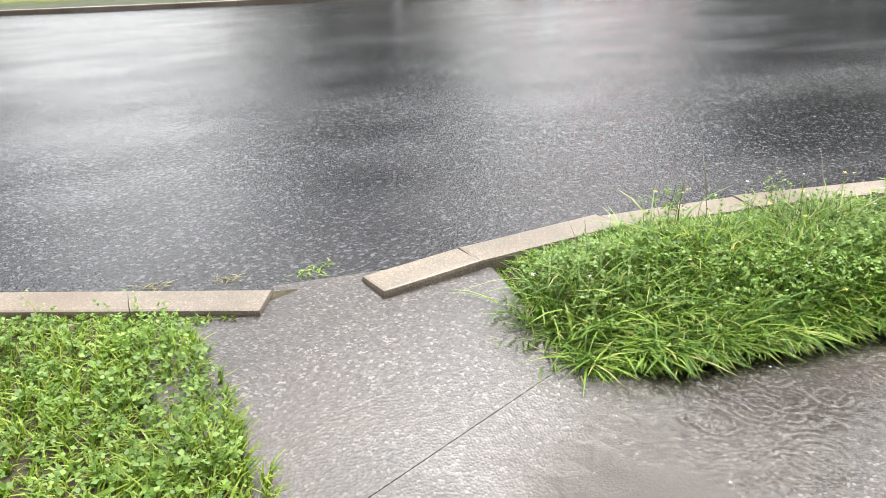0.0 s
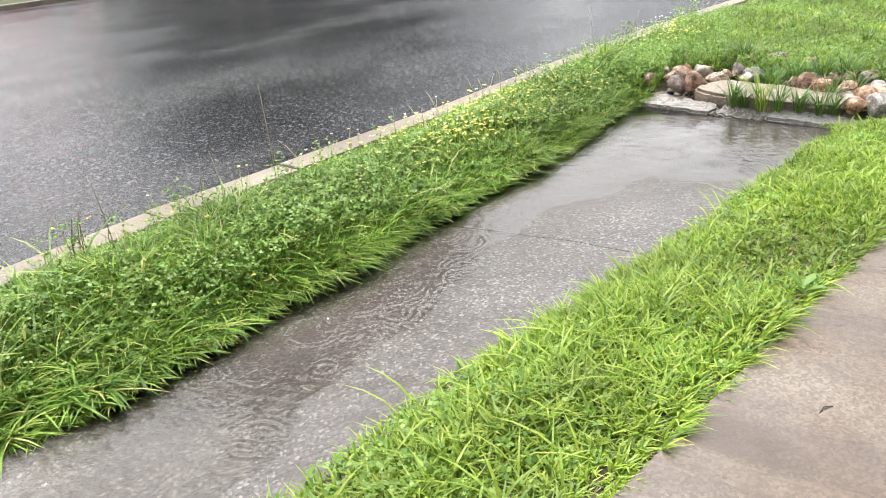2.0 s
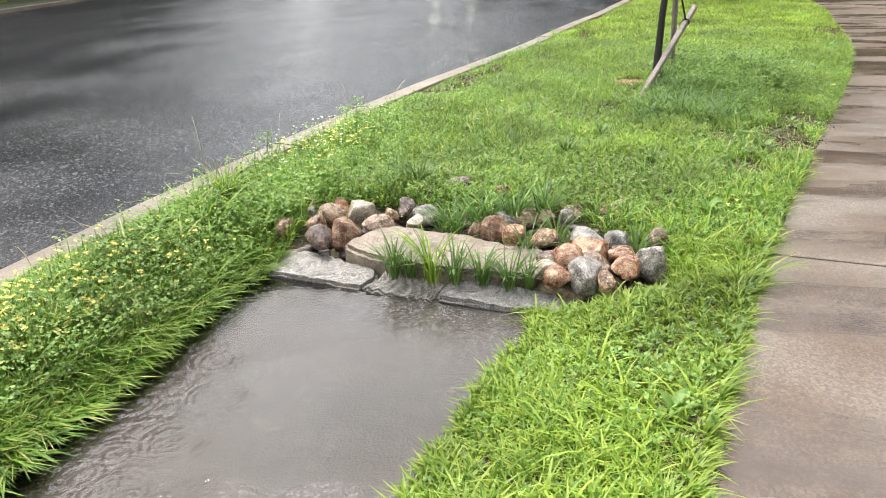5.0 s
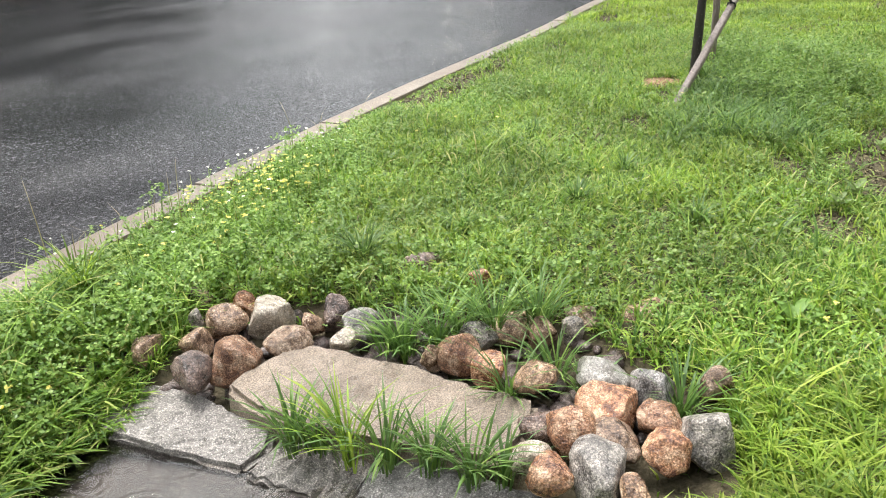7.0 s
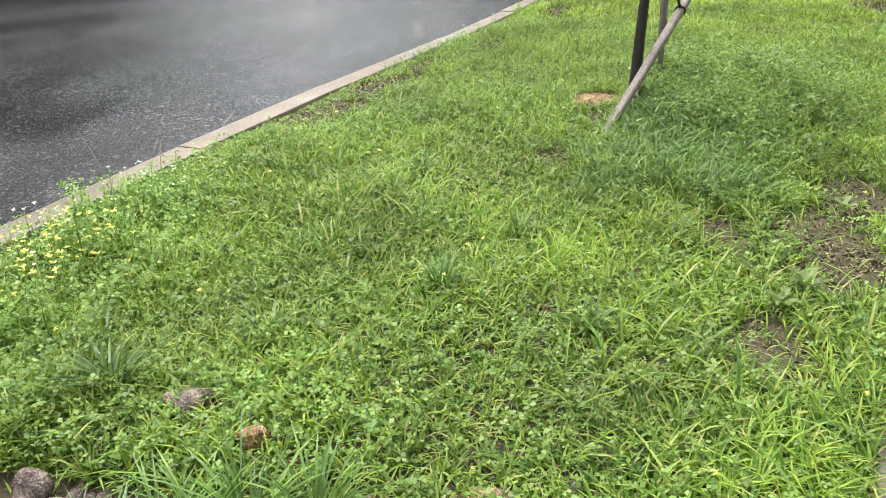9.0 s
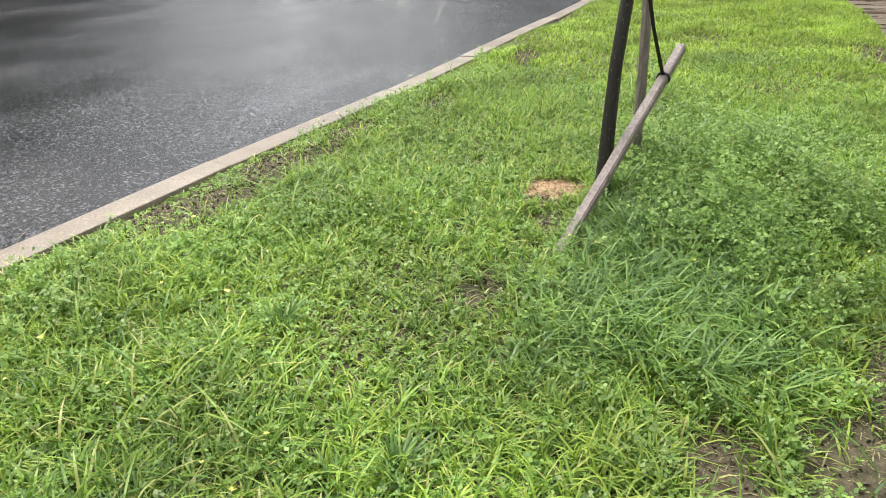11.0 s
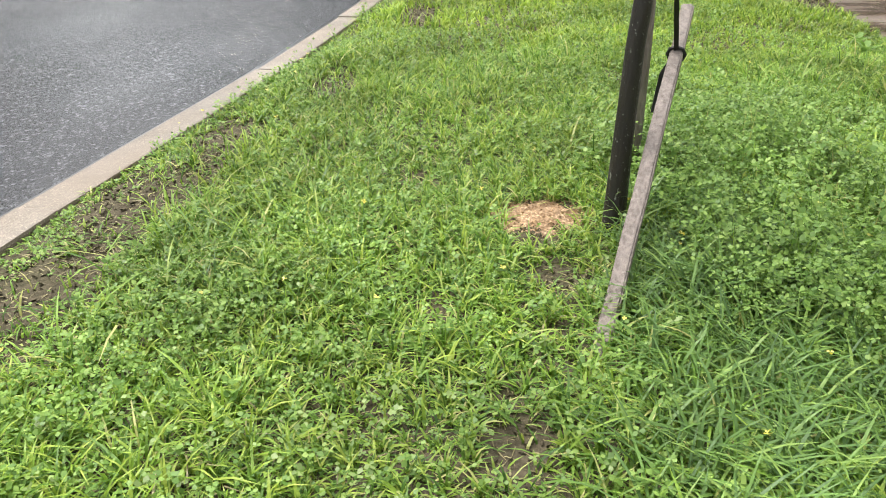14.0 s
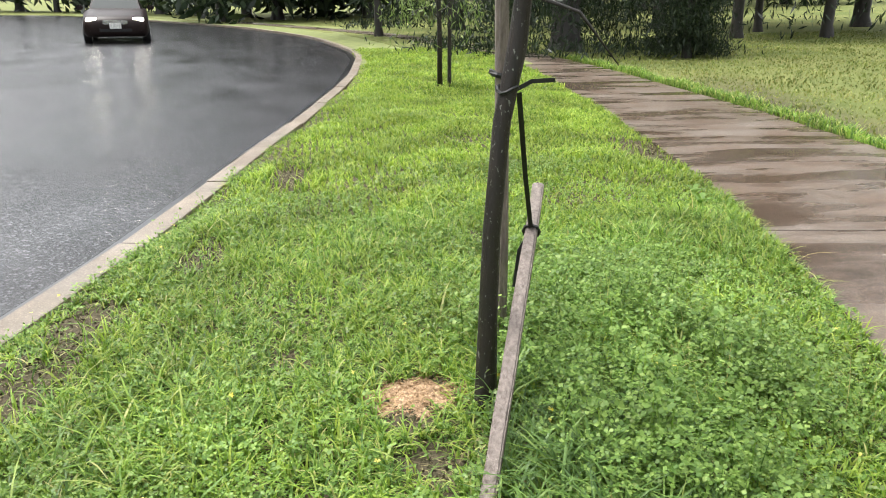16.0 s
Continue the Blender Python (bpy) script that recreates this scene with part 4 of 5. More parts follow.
# the strip between basin and walk, and the patch before the basin
turf("walkside_grass", "yellow-green grass between basin and walk", GRASS_LIT, 4, 76000, -0.6, 6.4, walk_lo, right_hi, (0.035, 0.095), (0.004, 0.008), lean=walk_lean)
herbs("walkside_weeds", "small broad-leaved weeds between basin and walk", CLOVER, 5, 5000, -0.6, 6.6, walk_lo, right_hi, (0.02, 0.06), (0.012, 0.022), lambda x, y: patchy(x, y, 3.0) ** 2)
turf("corner_grass", "bright grass patch beside the basin's inlet", GRASS_LIT, 6, 26000, -1.3, 0.62, const(0.9), kerb_hi, (0.04, 0.10), (0.004, 0.008), lean=basin_lean)
herbs("corner_clover", "clover patch beside the basin's inlet", CLOVER, 7, 7000, -1.3, 0.55, const(0.9), kerb_hi, (0.03, 0.08), (0.012, 0.024), lambda x, y: patchy(x, y, 2.6))
# the lawn with the young tree
turf("near_lawn", "fresh green uneven lawn grass round the young tree", GRASS, 8, 125000, 6.2, 13.0, walk_lo, kerb_hi, (0.035, 0.095), (0.0035, 0.0075), (0.3, 1.3), knees=2)
turf("near_lawn_tips", "yellow-green lawn grass tufts", GRASS_LIT, 9, 105000, 6.2, 13.0, walk_lo, kerb_hi, (0.04, 0.105), (0.0035, 0.0075), (0.3, 1.3), knees=2, pick=lambda x, y: 0.35 + 0.75 * patchy(x, y, 1.7, 2) ** 1.3, pull=0.55)
turf("lawn_thatch", "pale dry stems in the lawn", THATCH, 10, 16000, 6.2, 14.0, walk_lo, kerb_hi, (0.02, 0.06), (0.003, 0.006), (0.8, 1.6), pull=0.1)
herbs("lawn_clover", "clover and small weeds through the lawn", CLOVER, 11, 58000, 6.4, 13.5, walk_lo, kerb_hi, (0.015, 0.075), (0.008, 0.017), lambda x, y: 0.15 + 0.85 * patchy(x, y, 1.9, 1) ** 1.5)
herbs("pale_weeds", "pale small-leaved weeds scattered through the lawn", PALE_FOLIAGE, 40, 7000, 6.6, 15.0, walk_lo, kerb_hi, (0.04, 0.10), (0.010, 0.020), lambda x, y: 0.1 + 0.9 * patchy(x, y, 2.9, 7) ** 2)
herbs("clover_bush", "tall dense clover beside the leaning stake", CLOVER, 12, 20000, 9.2, 12.6, lambda x: -2.4 + 0.0 * x, lambda x: -0.92 + 0.0 * x, (0.04, 0.17), (0.010, 0.019), lambda x, y: np.clip(1.25 - ((x - 10.7) / 1.35) ** 2 - ((y + 1.5) / 0.6) ** 2 + 0.6 * wobble(x * 3, y * 3), 0, 1))
turf("long_grass", "long arching grass at the stake's foot", SEDGE, 13, 3800, 8.8, 10.6, lambda x: -1.5 + 0.0 * x, lambda x: -0.72 - 0.15 * (x - 9.2), (0.09, 0.20), (0.004, 0.008), (0.5, 1.3), pull=0.6, knees=3)
turf("mid_lawn", "bright lawn grass further along the verge", GRASS_LIT, 14, 66000, 13.0, 20.0, walk_lo, kerb_hi, (0.05, 0.10), (0.007, 0.012))
turf("far_strip", "bright lawn grass at the verge's far end", GRASS_LIT, 15, 42000, 20.0, 31.0, walk_lo, lambda x: np.interp(x, [20, 26, 27.5, 29.5, 31], [-0.6, -1.35, -1.3, -0.6, 0.3]), (0.06, 0.11), (0.012, 0.02))
turf("park_lawn", "yellowish mown park lawn beyond the walk", LAWN_FAR, 16, 52000, 9.0, 34.0, lambda x: walk_y(x) - 15, lambda x: walk_y(x) - np.interp(x, RX, RY), (0.04, 0.09), (0.012, 0.026))
turf("walk_fringe", "taller weeds along the walk's far edge", GRASS, 17, 9000, 9.0, 27.0, lambda x: walk_y(x) - np.interp(x, RX, RY) - 0.30, lambda x: walk_y(x) - np.interp(x, RX, RY), (0.08, 0.17), (0.008, 0.014))


turf("walk_edge_litter", "dry stems and dead grass along the walk's edge", THATCH, 18, 9000, -1.0, 9.5, lambda x: walk_y(x) + 0.0, lambda x: walk_y(x) + 0.07, (0.015, 0.04), (0.003, 0.006), (1.2, 2.6), pull=0.1, lean=walk_lean)
turf("kerb_stalks", "thin tall seeding grass stalks beside the kerb", THATCH, 25, 110, 1.8, 9.0, lambda x: kerb_hi(x) - 0.25, kerb_hi, (0.30, 0.55), (0.0025, 0.0045), (0.1, 0.6), knees=3)


turf("kerb_fringe", "grass and stems spilling over the kerb's inner edge", GRASS, 33, 6000, 1.5, 20.0, lambda x: kerb_hi(x) - 0.09, lambda x: kerb_hi(x) + 0.0, (0.06, 0.16), (0.004, 0.008), (0.7, 1.9), lean=lambda x, y: np.c_[0 * x, 1.1 + 0 * x], pick=lambda x, y: 0.15 + 0.85 * patchy(x, y, 5.0, 3), knees=2)
turf("under_turf", "short soft grass close to the soil", GRASS, 34, 90000, 6.2, 13.0, walk_lo, kerb_hi, (0.025, 0.055), (0.004, 0.007), (0.6, 1.8), pull=0.05)
turf("walkside_under", "short soft grass close to the soil beside the walk", GRASS_LIT, 39, 34000, -0.6, 6.6, walk_lo, right_hi, (0.02, 0.045), (0.004, 0.007), (0.6, 1.8), pull=0.05, lean=walk_lean)
turf("strip_tufts", "long arching grass tufts between kerb and basin", GRASS, 35, 5200, 1.6, 7.2, strip_lo, lambda x: kerb_hi(x) - 0.14, (0.13, 0.24), (0.004, 0.009), (0.6, 1.5), pull=0.8, lean=basin_lean, knees=3, pick=lambda x, y: patchy(x, y, 4.0, 2) ** 2)
turf("basin_overhang", "long blades bowing over the water", GRASS, 36, 3600, 1.42, 6.0, lambda x: strip_lo(x) - 0.03, lambda x: strip_lo(x) + 0.12, (0.06, 0.13), (0.004, 0.008), (0.7, 1.9), pull=0.8, lean=lambda x, y: 0.6 * basin_lean(x, y), knees=3)
turf("walk_tufts", "arching light grass tufts between basin and walk", GRASS_LIT, 37, 5000, 0.2, 6.6, walk_lo, right_hi, (0.09, 0.15), (0.004, 0.008), (0.6, 1.5), pull=0.8, lean=walk_lean, knees=3, pick=lambda x, y: patchy(x, y, 4.6, 1) ** 2)
turf("lawn_tufts", "longer grass tufts standing out of the lawn", GRASS, 38, 9000, 6.6, 13.0, walk_lo, kerb_hi, (0.10, 0.19), (0.004, 0.008), (0.5, 1.4), pull=0.85, knees=3, pick=lambda x, y: patchy(x, y, 3.3, 4) ** 3)


def sprigs(name, label, seed, n, x0, x1, ylo, yhi, h, size, nodes=12, pick=None, material=CLOVER):
    """Upright weed stems, each with leaves in threes all the way up."""
    r = np.random.RandomState(seed)
    x, y = scatter(r, n, x0, x1, ylo, yhi)
    if pick is not None:
        k = r.uniform(size=len(x)) < pick(x, y)
        x, y = x[k], y[k]
    n = len(x)
    z, hh = np.maximum(ground_z(x, y), -0.15), r.uniform(*h, n)
    a, q = r.uniform(0, 2 * np.pi, n), r.uniform(0.05, 0.45, n)
    px, py, pz = [], [], []
    for k in range(nodes):
        t = (k + r.uniform(0, 1, n)) / nodes
        side = 0.012 + 0.035 * hh * 4 * (1 - 0.6 * t)
        b = r.uniform(0, 2 * np.pi, n)
        px.append(x + np.cos(a) * q * hh * t ** 1.5 + np.cos(b) * side)
        py.append(y + np.sin(a) * q * hh * t ** 1.5 + np.sin(b) * side)
        pz.append(z + hh * (0.12 + 0.88 * t))
    px, py, pz = (np.concatenate(v) for v in (px, py, pz))
    stuff(name, leaflet_mesh(r, px, py, pz, r.uniform(*size, len(px)), 3, 0.45), material, label, "weeds")
    stuff(name + "_stems", blade_mesh(r, x, y, z, hh * 1.1, np.full(n, 0.004), q, np.c_[np.cos(a), np.sin(a)] * 3), GRASS, "thin green weed stems", "stems")


bush = lambda x, y: np.clip(1.2 - ((x - 10.6) / 1.35) ** 2 - ((y + 1.5) / 0.62) ** 2 + 0.6 * wobble(x * 3, y * 3), 0, 1)
sprigs("clover_sprigs", "tall clover sprigs beside the leaning stake", 51, 900, 9.1, 12.6, const(-2.4), const(-0.86), (0.10, 0.30), (0.015, 0.027), 12, bush)
sprigs("vetch_sprigs", "dark green vetch sprigs between kerb and basin", 52, 1500, 1.7, 7.4, lambda x: strip_lo(x) + 0.05, lambda x: kerb_hi(x) - 0.12, (0.09, 0.21), (0.009, 0.018), 12, lambda x, y: patchy(x, y, 2.7, 1) ** 1.5)
sprigs("stone_side_weeds", "leafy weeds crowding round the stones", 53, 900, 6.3, 8.6, lambda x: np.interp(x, [6.3, 6.9, 8.6], [1.05, 0.62, 0.9]), lambda x: kerb_hi(x) - 0.12, (0.08, 0.21), (0.010, 0.019), 12, lambda x, y: 0.3 + 0.7 * patchy(x, y, 4.0, 2))
sprigs("lawn_weeds", "low leafy weeds scattered through the lawn", 54, 6800, 6.6, 14.5, walk_lo, kerb_hi, (0.05, 0.12), (0.010, 0.021), 7, lambda x, y: patchy(x, y, 2.2, 5) ** 1.6)
sprigs("corner_weeds", "leafy weeds in the corner patch", 55, 500, -1.3, 0.55, const(0.95), kerb_hi, (0.05, 0.13), (0.010, 0.018), 8, lambda x, y: patchy(x, y, 3.0, 1))
sprigs("walk_weeds", "low leafy weeds between basin and walk", 56, 800, 0.2, 6.6, walk_lo, right_hi, (0.04, 0.09), (0.009, 0.016), 7, lambda x, y: patchy(x, y, 3.0, 6) ** 2)


def mud_litter():
    """Dead stems and crumbs of earth on the bare spots."""
    r = np.random.RandomState(31)
    px, py = [], []
    for mx, my, rx, ry in MUD_SPOTS:
        n = int(2600 * rx * ry * 3.1) + 30
        a, q = r.uniform(0, 2 * np.pi, n), np.sqrt(r.uniform(0, 1.3, n))
        px.append(mx + np.cos(a) * q * rx)
        py.append(my + np.sin(a) * q * ry)
    x, y = np.concatenate(px), np.concatenate(py)
    n = len(x)
    stuff("mud_stems", blade_mesh(r, x, y, ground_z(x, y) + 0.004, r.uniform(0.008, 0.022, n), r.uniform(0.002, 0.005, n), r.uniform(1.2, 3.2, n)), THATCH, "dead stems lying on bare mud", "litter")
    k = r.uniform(size=n) < 0.6
    x, y = x[k] + r.normal(0, 0.02, k.sum()), y[k] + r.normal(0, 0.02, k.sum())
    stuff("mud_crumbs", leaf_cloud(r, len(x), lambda q, m: np.c_[x, y, ground_z(x, y) + 0.002], 0.011), SOIL, "crumbs of dark wet earth on bare mud", "earth")


mud_litter()
# out of the camera's way: the same turf goes on behind and across the walk
turf("back_grass", "plain green verge grass behind the basin", GRASS, 19, 18000, -7.0, -0.9, lambda x: walk_y(x), kerb_hi, (0.05, 0.10), (0.009, 0.016))
turf("back_lawn", "mown park lawn along the walk", LAWN_FAR, 20, 20000, -7.0, 10.0, lambda x: walk_y(x) - 8, lambda x: walk_y(x) - 2.05, (0.05, 0.09), (0.012, 0.022))


def flowers(name, label, material, seed, n, x0, x1, ylo, yhi, h, size):
    r = np.random.RandomState(seed)
    x, y = scatter(r, n, x0, x1, ylo, yhi)
    k = r.uniform(size=len(x)) < patchy(x, y, 2.0, seed) ** 1.5
    x, y = x[k], y[k]
    z = ground_z(x, y) + r.uniform(*h, len(x))
    stuff(name, leaflet_mesh(r, x, y, z, r.uniform(*size, len(x)), 5, 0.25), material, label, "flowers")
    stuff(name + "_stems", blade_mesh(r, x, y, z - 0.10, np.full(len(x), 0.11), np.full(len(x), 0.003), np.full(len(x), 0.05)), GRASS, "thin green flower stems", "stems")


flowers("yellow_flowers", "small pale yellow flowers along the kerb", YELLOW, 21, 1700, 3.2, 8.0, lambda x: kerb_hi(x) - 0.62, lambda x: kerb_hi(x) - 0.13, (0.08, 0.17), (0.009, 0.016))
flowers("white_flowers", "small white flower heads along the kerb", WHITE, 22, 420, 1.6, 8.6, lambda x: kerb_hi(x) - 0.5, lambda x: kerb_hi(x) - 0.02, (0.11, 0.21), (0.006, 0.011))
flowers("lawn_flowers", "scattered small yellow lawn flowers", YELLOW, 23, 260, 6.5, 13.0, walk_lo, kerb_hi, (0.07, 0.13), (0.007, 0.012))
flowers("corner_flowers", "yellow flowers by the basin's edge", YELLOW, 24, 160, 1.7, 6.0, strip_lo, kerb_hi, (0.12, 0.17), (0.008, 0.013))


def sedge(seed, n, h):
    r = np.random.RandomState(seed)
    a = r.uniform(0, 2 * np.pi, n)
    q = r.uniform(0, 0.035, n)
    x, y = np.cos(a) * q, np.sin(a) * q
    return blade_mesh(r, x, y, np.zeros(n), r.uniform(0.55, 1.0, n) * h * 1.3, r.uniform(0.004, 0.008, n), r.uniform(0.3, 1.0, n), np.c_[np.cos(a), np.sin(a)] * 1.5, 3)


def build_sedges():
    spots = [(6.01, .40, .20, 90), (6.02, .33, .17, 60), (5.98, .22, .26, 50), (5.99, .12, .2, 70), (6.0, .0, .17, 80), (5.97, -.12, .18, 80), (5.98, -.2, .16, 60),
             (6.52, .22, .2, 110), (6.58, .12, .22, 110), (6.52, .28, .16, 80), (6.64, .05, .22, 90), (6.66, -.06, .24, 100), (6.70, -.2, .22, 100), (6.33, -.16, .2, 70),
             (6.46, -.28, .2, 80), (6.33, -.65, .2, 90), (7.03, .53, .16, 120), (6.60, 1.48, .26, 90), (6.38, -.38, .13, 30), (7.8, -.25, .12, 110), (8.3, -.45, .12, 110), (8.9, .1, .12, 100),
             (7.35, .2, .12, 80), (7.6, -.75, .12, 90), (6.05, .26, .3, 16)]
    for i, (x, y, h, n) in enumerate(spots):
        lit = h in (0.26, 0.3)
        ob = put("sedge_tuft", sedge(40 + i, int(n * 0.6), h), GRASS_LIT if lit else SEDGE)
        ob.location = (x, y, -0.10 if 5.8 < x < 6.08 else float(ground_z(x, y)))
        tagged(ob, "light green arching grass tuft among stones" if lit else "dark green sedge tuft with narrow spiky leaves", "grass tuft", "sedge tufts")


def broad_leaf(length, width, lift):
    """A folded, pointed leaf along x."""
    bm = bmesh.new()
    rows = []
    for i, (t, w) in enumerate(((0, 0.12), (0.25, 0.75), (0.5, 1.0), (0.75, 0.7), (1.0, 0.05))):
        z = lift * math.sin(t * 1.9) * length
        rows.append([bm.verts.new((t * length, s * w * width / 2, z + (0.12 * width if s else 0))) for s in (-1, 0, 1)])
    for a, b in zip(rows, rows[1:]):
        for k in (0, 1):
            bm.faces.new((a[k], b[k], b[k + 1], a[k + 1]))
    return bm


def build_rosettes():
    for i, (x, y, n, size) in enumerate(((8.0, -1.46, 7, .085), (7.86, -1.36, 6, .065), (8.1, -1.30, 5, .055), (8.75, -1.75, 6, .06), (3.24, -.36, 7, .07), (4.95, -.72, 6, .07), (9.4, .75, 6, .07), (12.9, -2.95, 7, .10), (13.2, -3.05, 6, .09), (6.75, -1.0, 6, .09))):
        t = thing("broadleaf_weed", "pale green broad-leaved weed rosette on bare mud" if i < 4 else "broad-leaved weed rosette in the grass edge", "weed", (x, y, float(ground_z(x, y)) + 0.012), "broad-leaved weeds")
        for k in range(n):
            bm = broad_leaf(size * (0.8 + 0.3 * ((k * 3) % 4) / 3), size * 0.42, 0.5)
            bm.transform(pose(0, 0, 0.005 * k, 0, -12 + 9 * (k % 3), k * 137.5))
            part("leaf", bm, PALE_FOLIAGE if i < 4 else CLOVER, t, "", True)


def build_tall_weeds():
    for i, (x, y, h, n) in enumerate(((7.72, 1.10, .36, 90), (2.42, 2.2, .20, 40), (7.2, 1.5, .24, 50), (7.95, 1.25, .26, 60))):
        t = thing("tall_weed", "tall dark green weed standing above the grass", "weed", (x, y, float(ground_z(x, y))), "tall weeds")
        part("stem", tube([(0, 0, -0.02), (0.01, 0.01, h * 0.5), (0.03, 0.0, h)], [0.004, 0.003, 0.0015], 5), CLOVER, t)
        r = np.random.RandomState(60 + i)
        z = r.uniform(0.1, 1.02, n) * h
        put("foliage", leaflet_mesh(r, r.normal(0.01, 0.03, n), r.normal(0, 0.03, n), z, r.uniform(0.011, 0.022, n), 3), CLOVER, t)


def build_soil_mound():
    """A thin spill of orange soil with a ragged edge and loose crumbs."""
    r = np.random.RandomState(17)
    n = 46
    u, v = np.meshgrid(np.linspace(-1, 1, n), np.linspace(-1, 1, n), indexing="ij")
    rad = np.hypot(u, v) + 0.30 * wobble(u * 4.2, v * 5) + 0.18 * wobble(u * 13 + 3, v * 12)
    keep = rad < 0.86
    x, y = 10.55 + u * 0.18, -0.67 + v * 0.27
    z = ground_z(x, y) + 0.022 * np.clip(0.9 - rad, 0, 1) - 0.004 + 0.006 * wobble(u * 17, v * 19) + r.normal(0, 0.0012, u.shape)
    i = np.arange(n * n).reshape(n, n)
    f = np.stack([i[:-1, :-1], i[1:, :-1], i[1:, 1:], i[:-1, 1:]], -1)[keep[:-1, :-1]]
    used, f = np.unique(f, return_inverse=True)
    mound = thing("soil_mound", "low orange-tan crumbly soil mound in the grass", "soil mound", (10.55, -0.66, 0.0))
    pts = np.c_[x.ravel() - 10.55, y.ravel() + 0.66, z.ravel()][used]
    put("earth", mesh_of("earth", pts, f.reshape(-1, 4), False), SAWDUST, mound)
    m = 700
    g, q = r.uniform(0, 2 * np.pi, m), np.sqrt(r.uniform(0, 1.25, m))
    cx, cy = np.cos(g) * q * 0.165, np.sin(g) * q * 0.25
    put("loose_earth", leaf_cloud(r, m, lambda w, k: np.c_[cx, cy, ground_z(cx + 10.55, cy - 0.66) + 0.014 * np.clip(1.1 - q, 0, 1) + 0.004], 0.006), SAWDUST, mound)


def build_litter():
    r = random.Random(3)
    for i, (x, y, L) in enumerate(((3.75, -1.02, .13), (3.55, -.95, .09), (4.6, -1.25, .08), (3.15, -.75, .12), (4.3, -1.6, .1), (2.9, -.95, .08), (3.4, -1.4, .09), (2.6, -.5, .1), (5.1, -1.35, .07))):
        a = r.uniform(0, 3.1)
        d = Vector((math.cos(a), math.sin(a), 0)) * L / 4
        ob = part("twig", tube([-d, Vector((0.004, 0.006, 0.004)), d], [0.0015, 0.002, 0.001], 5), BARK)
        ob.location = (x, y, 0.013)
        tagged(ob, "thin dark twig lying on wet concrete", "twig", "twigs on the walk")
    x = 0.9
    for i, (x, y, L) in enumerate(((1.02, 2.62, .14), (0.93, 2.58, .1), (0.35, 2.72, .10), (0.62, 2.66, .08))):
        r2 = np.random.RandomState(90 + i)
        ob = put("grass_debris", blade_mesh(r2, r2.normal(0, .03, 26), r2.normal(0, .018, 26), np.zeros(26), r2.uniform(.01, .03, 26), r2.uniform(.004, .008, 26), r2.uniform(1.5, 3, 26)), GRASS if i < 2 else THATCH)
        ob.location = (x, y, -0.078)
        tagged(ob, "clump of torn grass stranded in the gutter", "debris", "gutter debris")


build_sedges()
build_rosettes()
build_tall_weeds()
build_soil_mound()
build_litter()


# ---- the park and the trees round about ----
def crown_mesh(seed, lobes, n, size, radius, low, high, droop=0.0):
    """Leaves in uneven lobes round a trunk; with droop, hanging sprays."""
    r = np.random.RandomState(seed)
    a, q = r.uniform(0, 2 * np.pi, lobes), radius * np.sqrt(r.uniform(0.05, 1, lobes))
    z = r.uniform(low, high, lobes)
    q = q * (1.05 - 0.75 * ((z - low) / (high - low)) ** 1.5)
    c = np.c_[np.cos(a) * q, np.sin(a) * q, z]
    k = r.randint(0, lobes, n)
    s = radius * 0.26
    p = c[k] + r.normal(size=(n, 3)) * np.array([s, s, s * 0.6])
    if droop:
        p[:, 2] -= droop * np.abs(r.normal(size=n)) * (np.hypot(p[:, 0], p[:, 1]) / radius)
        p[:, 2] = np.maximum(p[:, 2], 0.05 + r.uniform(0, 0.3, n))
    d = r.normal(size=(n, 3)) * np.array([1, 1, 2.2 if droop else 1])
    d /= np.linalg.norm(d, axis=1)[:, None]
    e = np.cross(d, r.normal(size=(n, 3)))
    e /= np.linalg.norm(e, axis=1)[:, None]
    L = size * r.uniform(0.6, 1.6, (n, 1))
    slim = 0.2 if droop else 0.35
    v = np.stack([p - d * L, p + e * L * slim, p + d * L, p - e * L * slim], 1).reshape(-1, 3)
    return mesh_of("crown", v, np.arange(4 * n).reshape(n, 4))


def build_tree(name, label, at, height, girth, crown, leaf=FOLIAGE, lean=0.0, limbs=6, group="", bark=None):
    t = thing(name, label, "tree", at, group)
    h = height * 0.72
    r = random.Random(int(height * 100 + at[0] * 7))
    pts = [(0, 0, -0.4), (0, 0, 0.0), (0.03, 0.02, 0.4), (lean * 0.4, 0.05, h * 0.4), (lean, 0, h)]
    part("trunk", tube(pts, [girth * 1.5, girth * 1.35, girth, girth * 0.75, girth * 0.2], 12), bark or BARK_FAR, t, "", True)
    for k in range(limbs):
        z = height * (0.22 + 0.5 * k / limbs)
        a = k * 2.4 + r.random()
        o = Vector((lean * z / h, 0, z))
        e = o + Vector((math.cos(a), math.sin(a), 0.35)) * height * 0.22
        part("limb", tube([o, o.lerp(e, 0.5) + Vector((0, 0, 0.15)), e], [girth * 0.35, girth * 0.25, girth * 0.08], 6), bark or BARK_FAR, t, "", True)
    put("crown", crown, leaf, t)
    return t


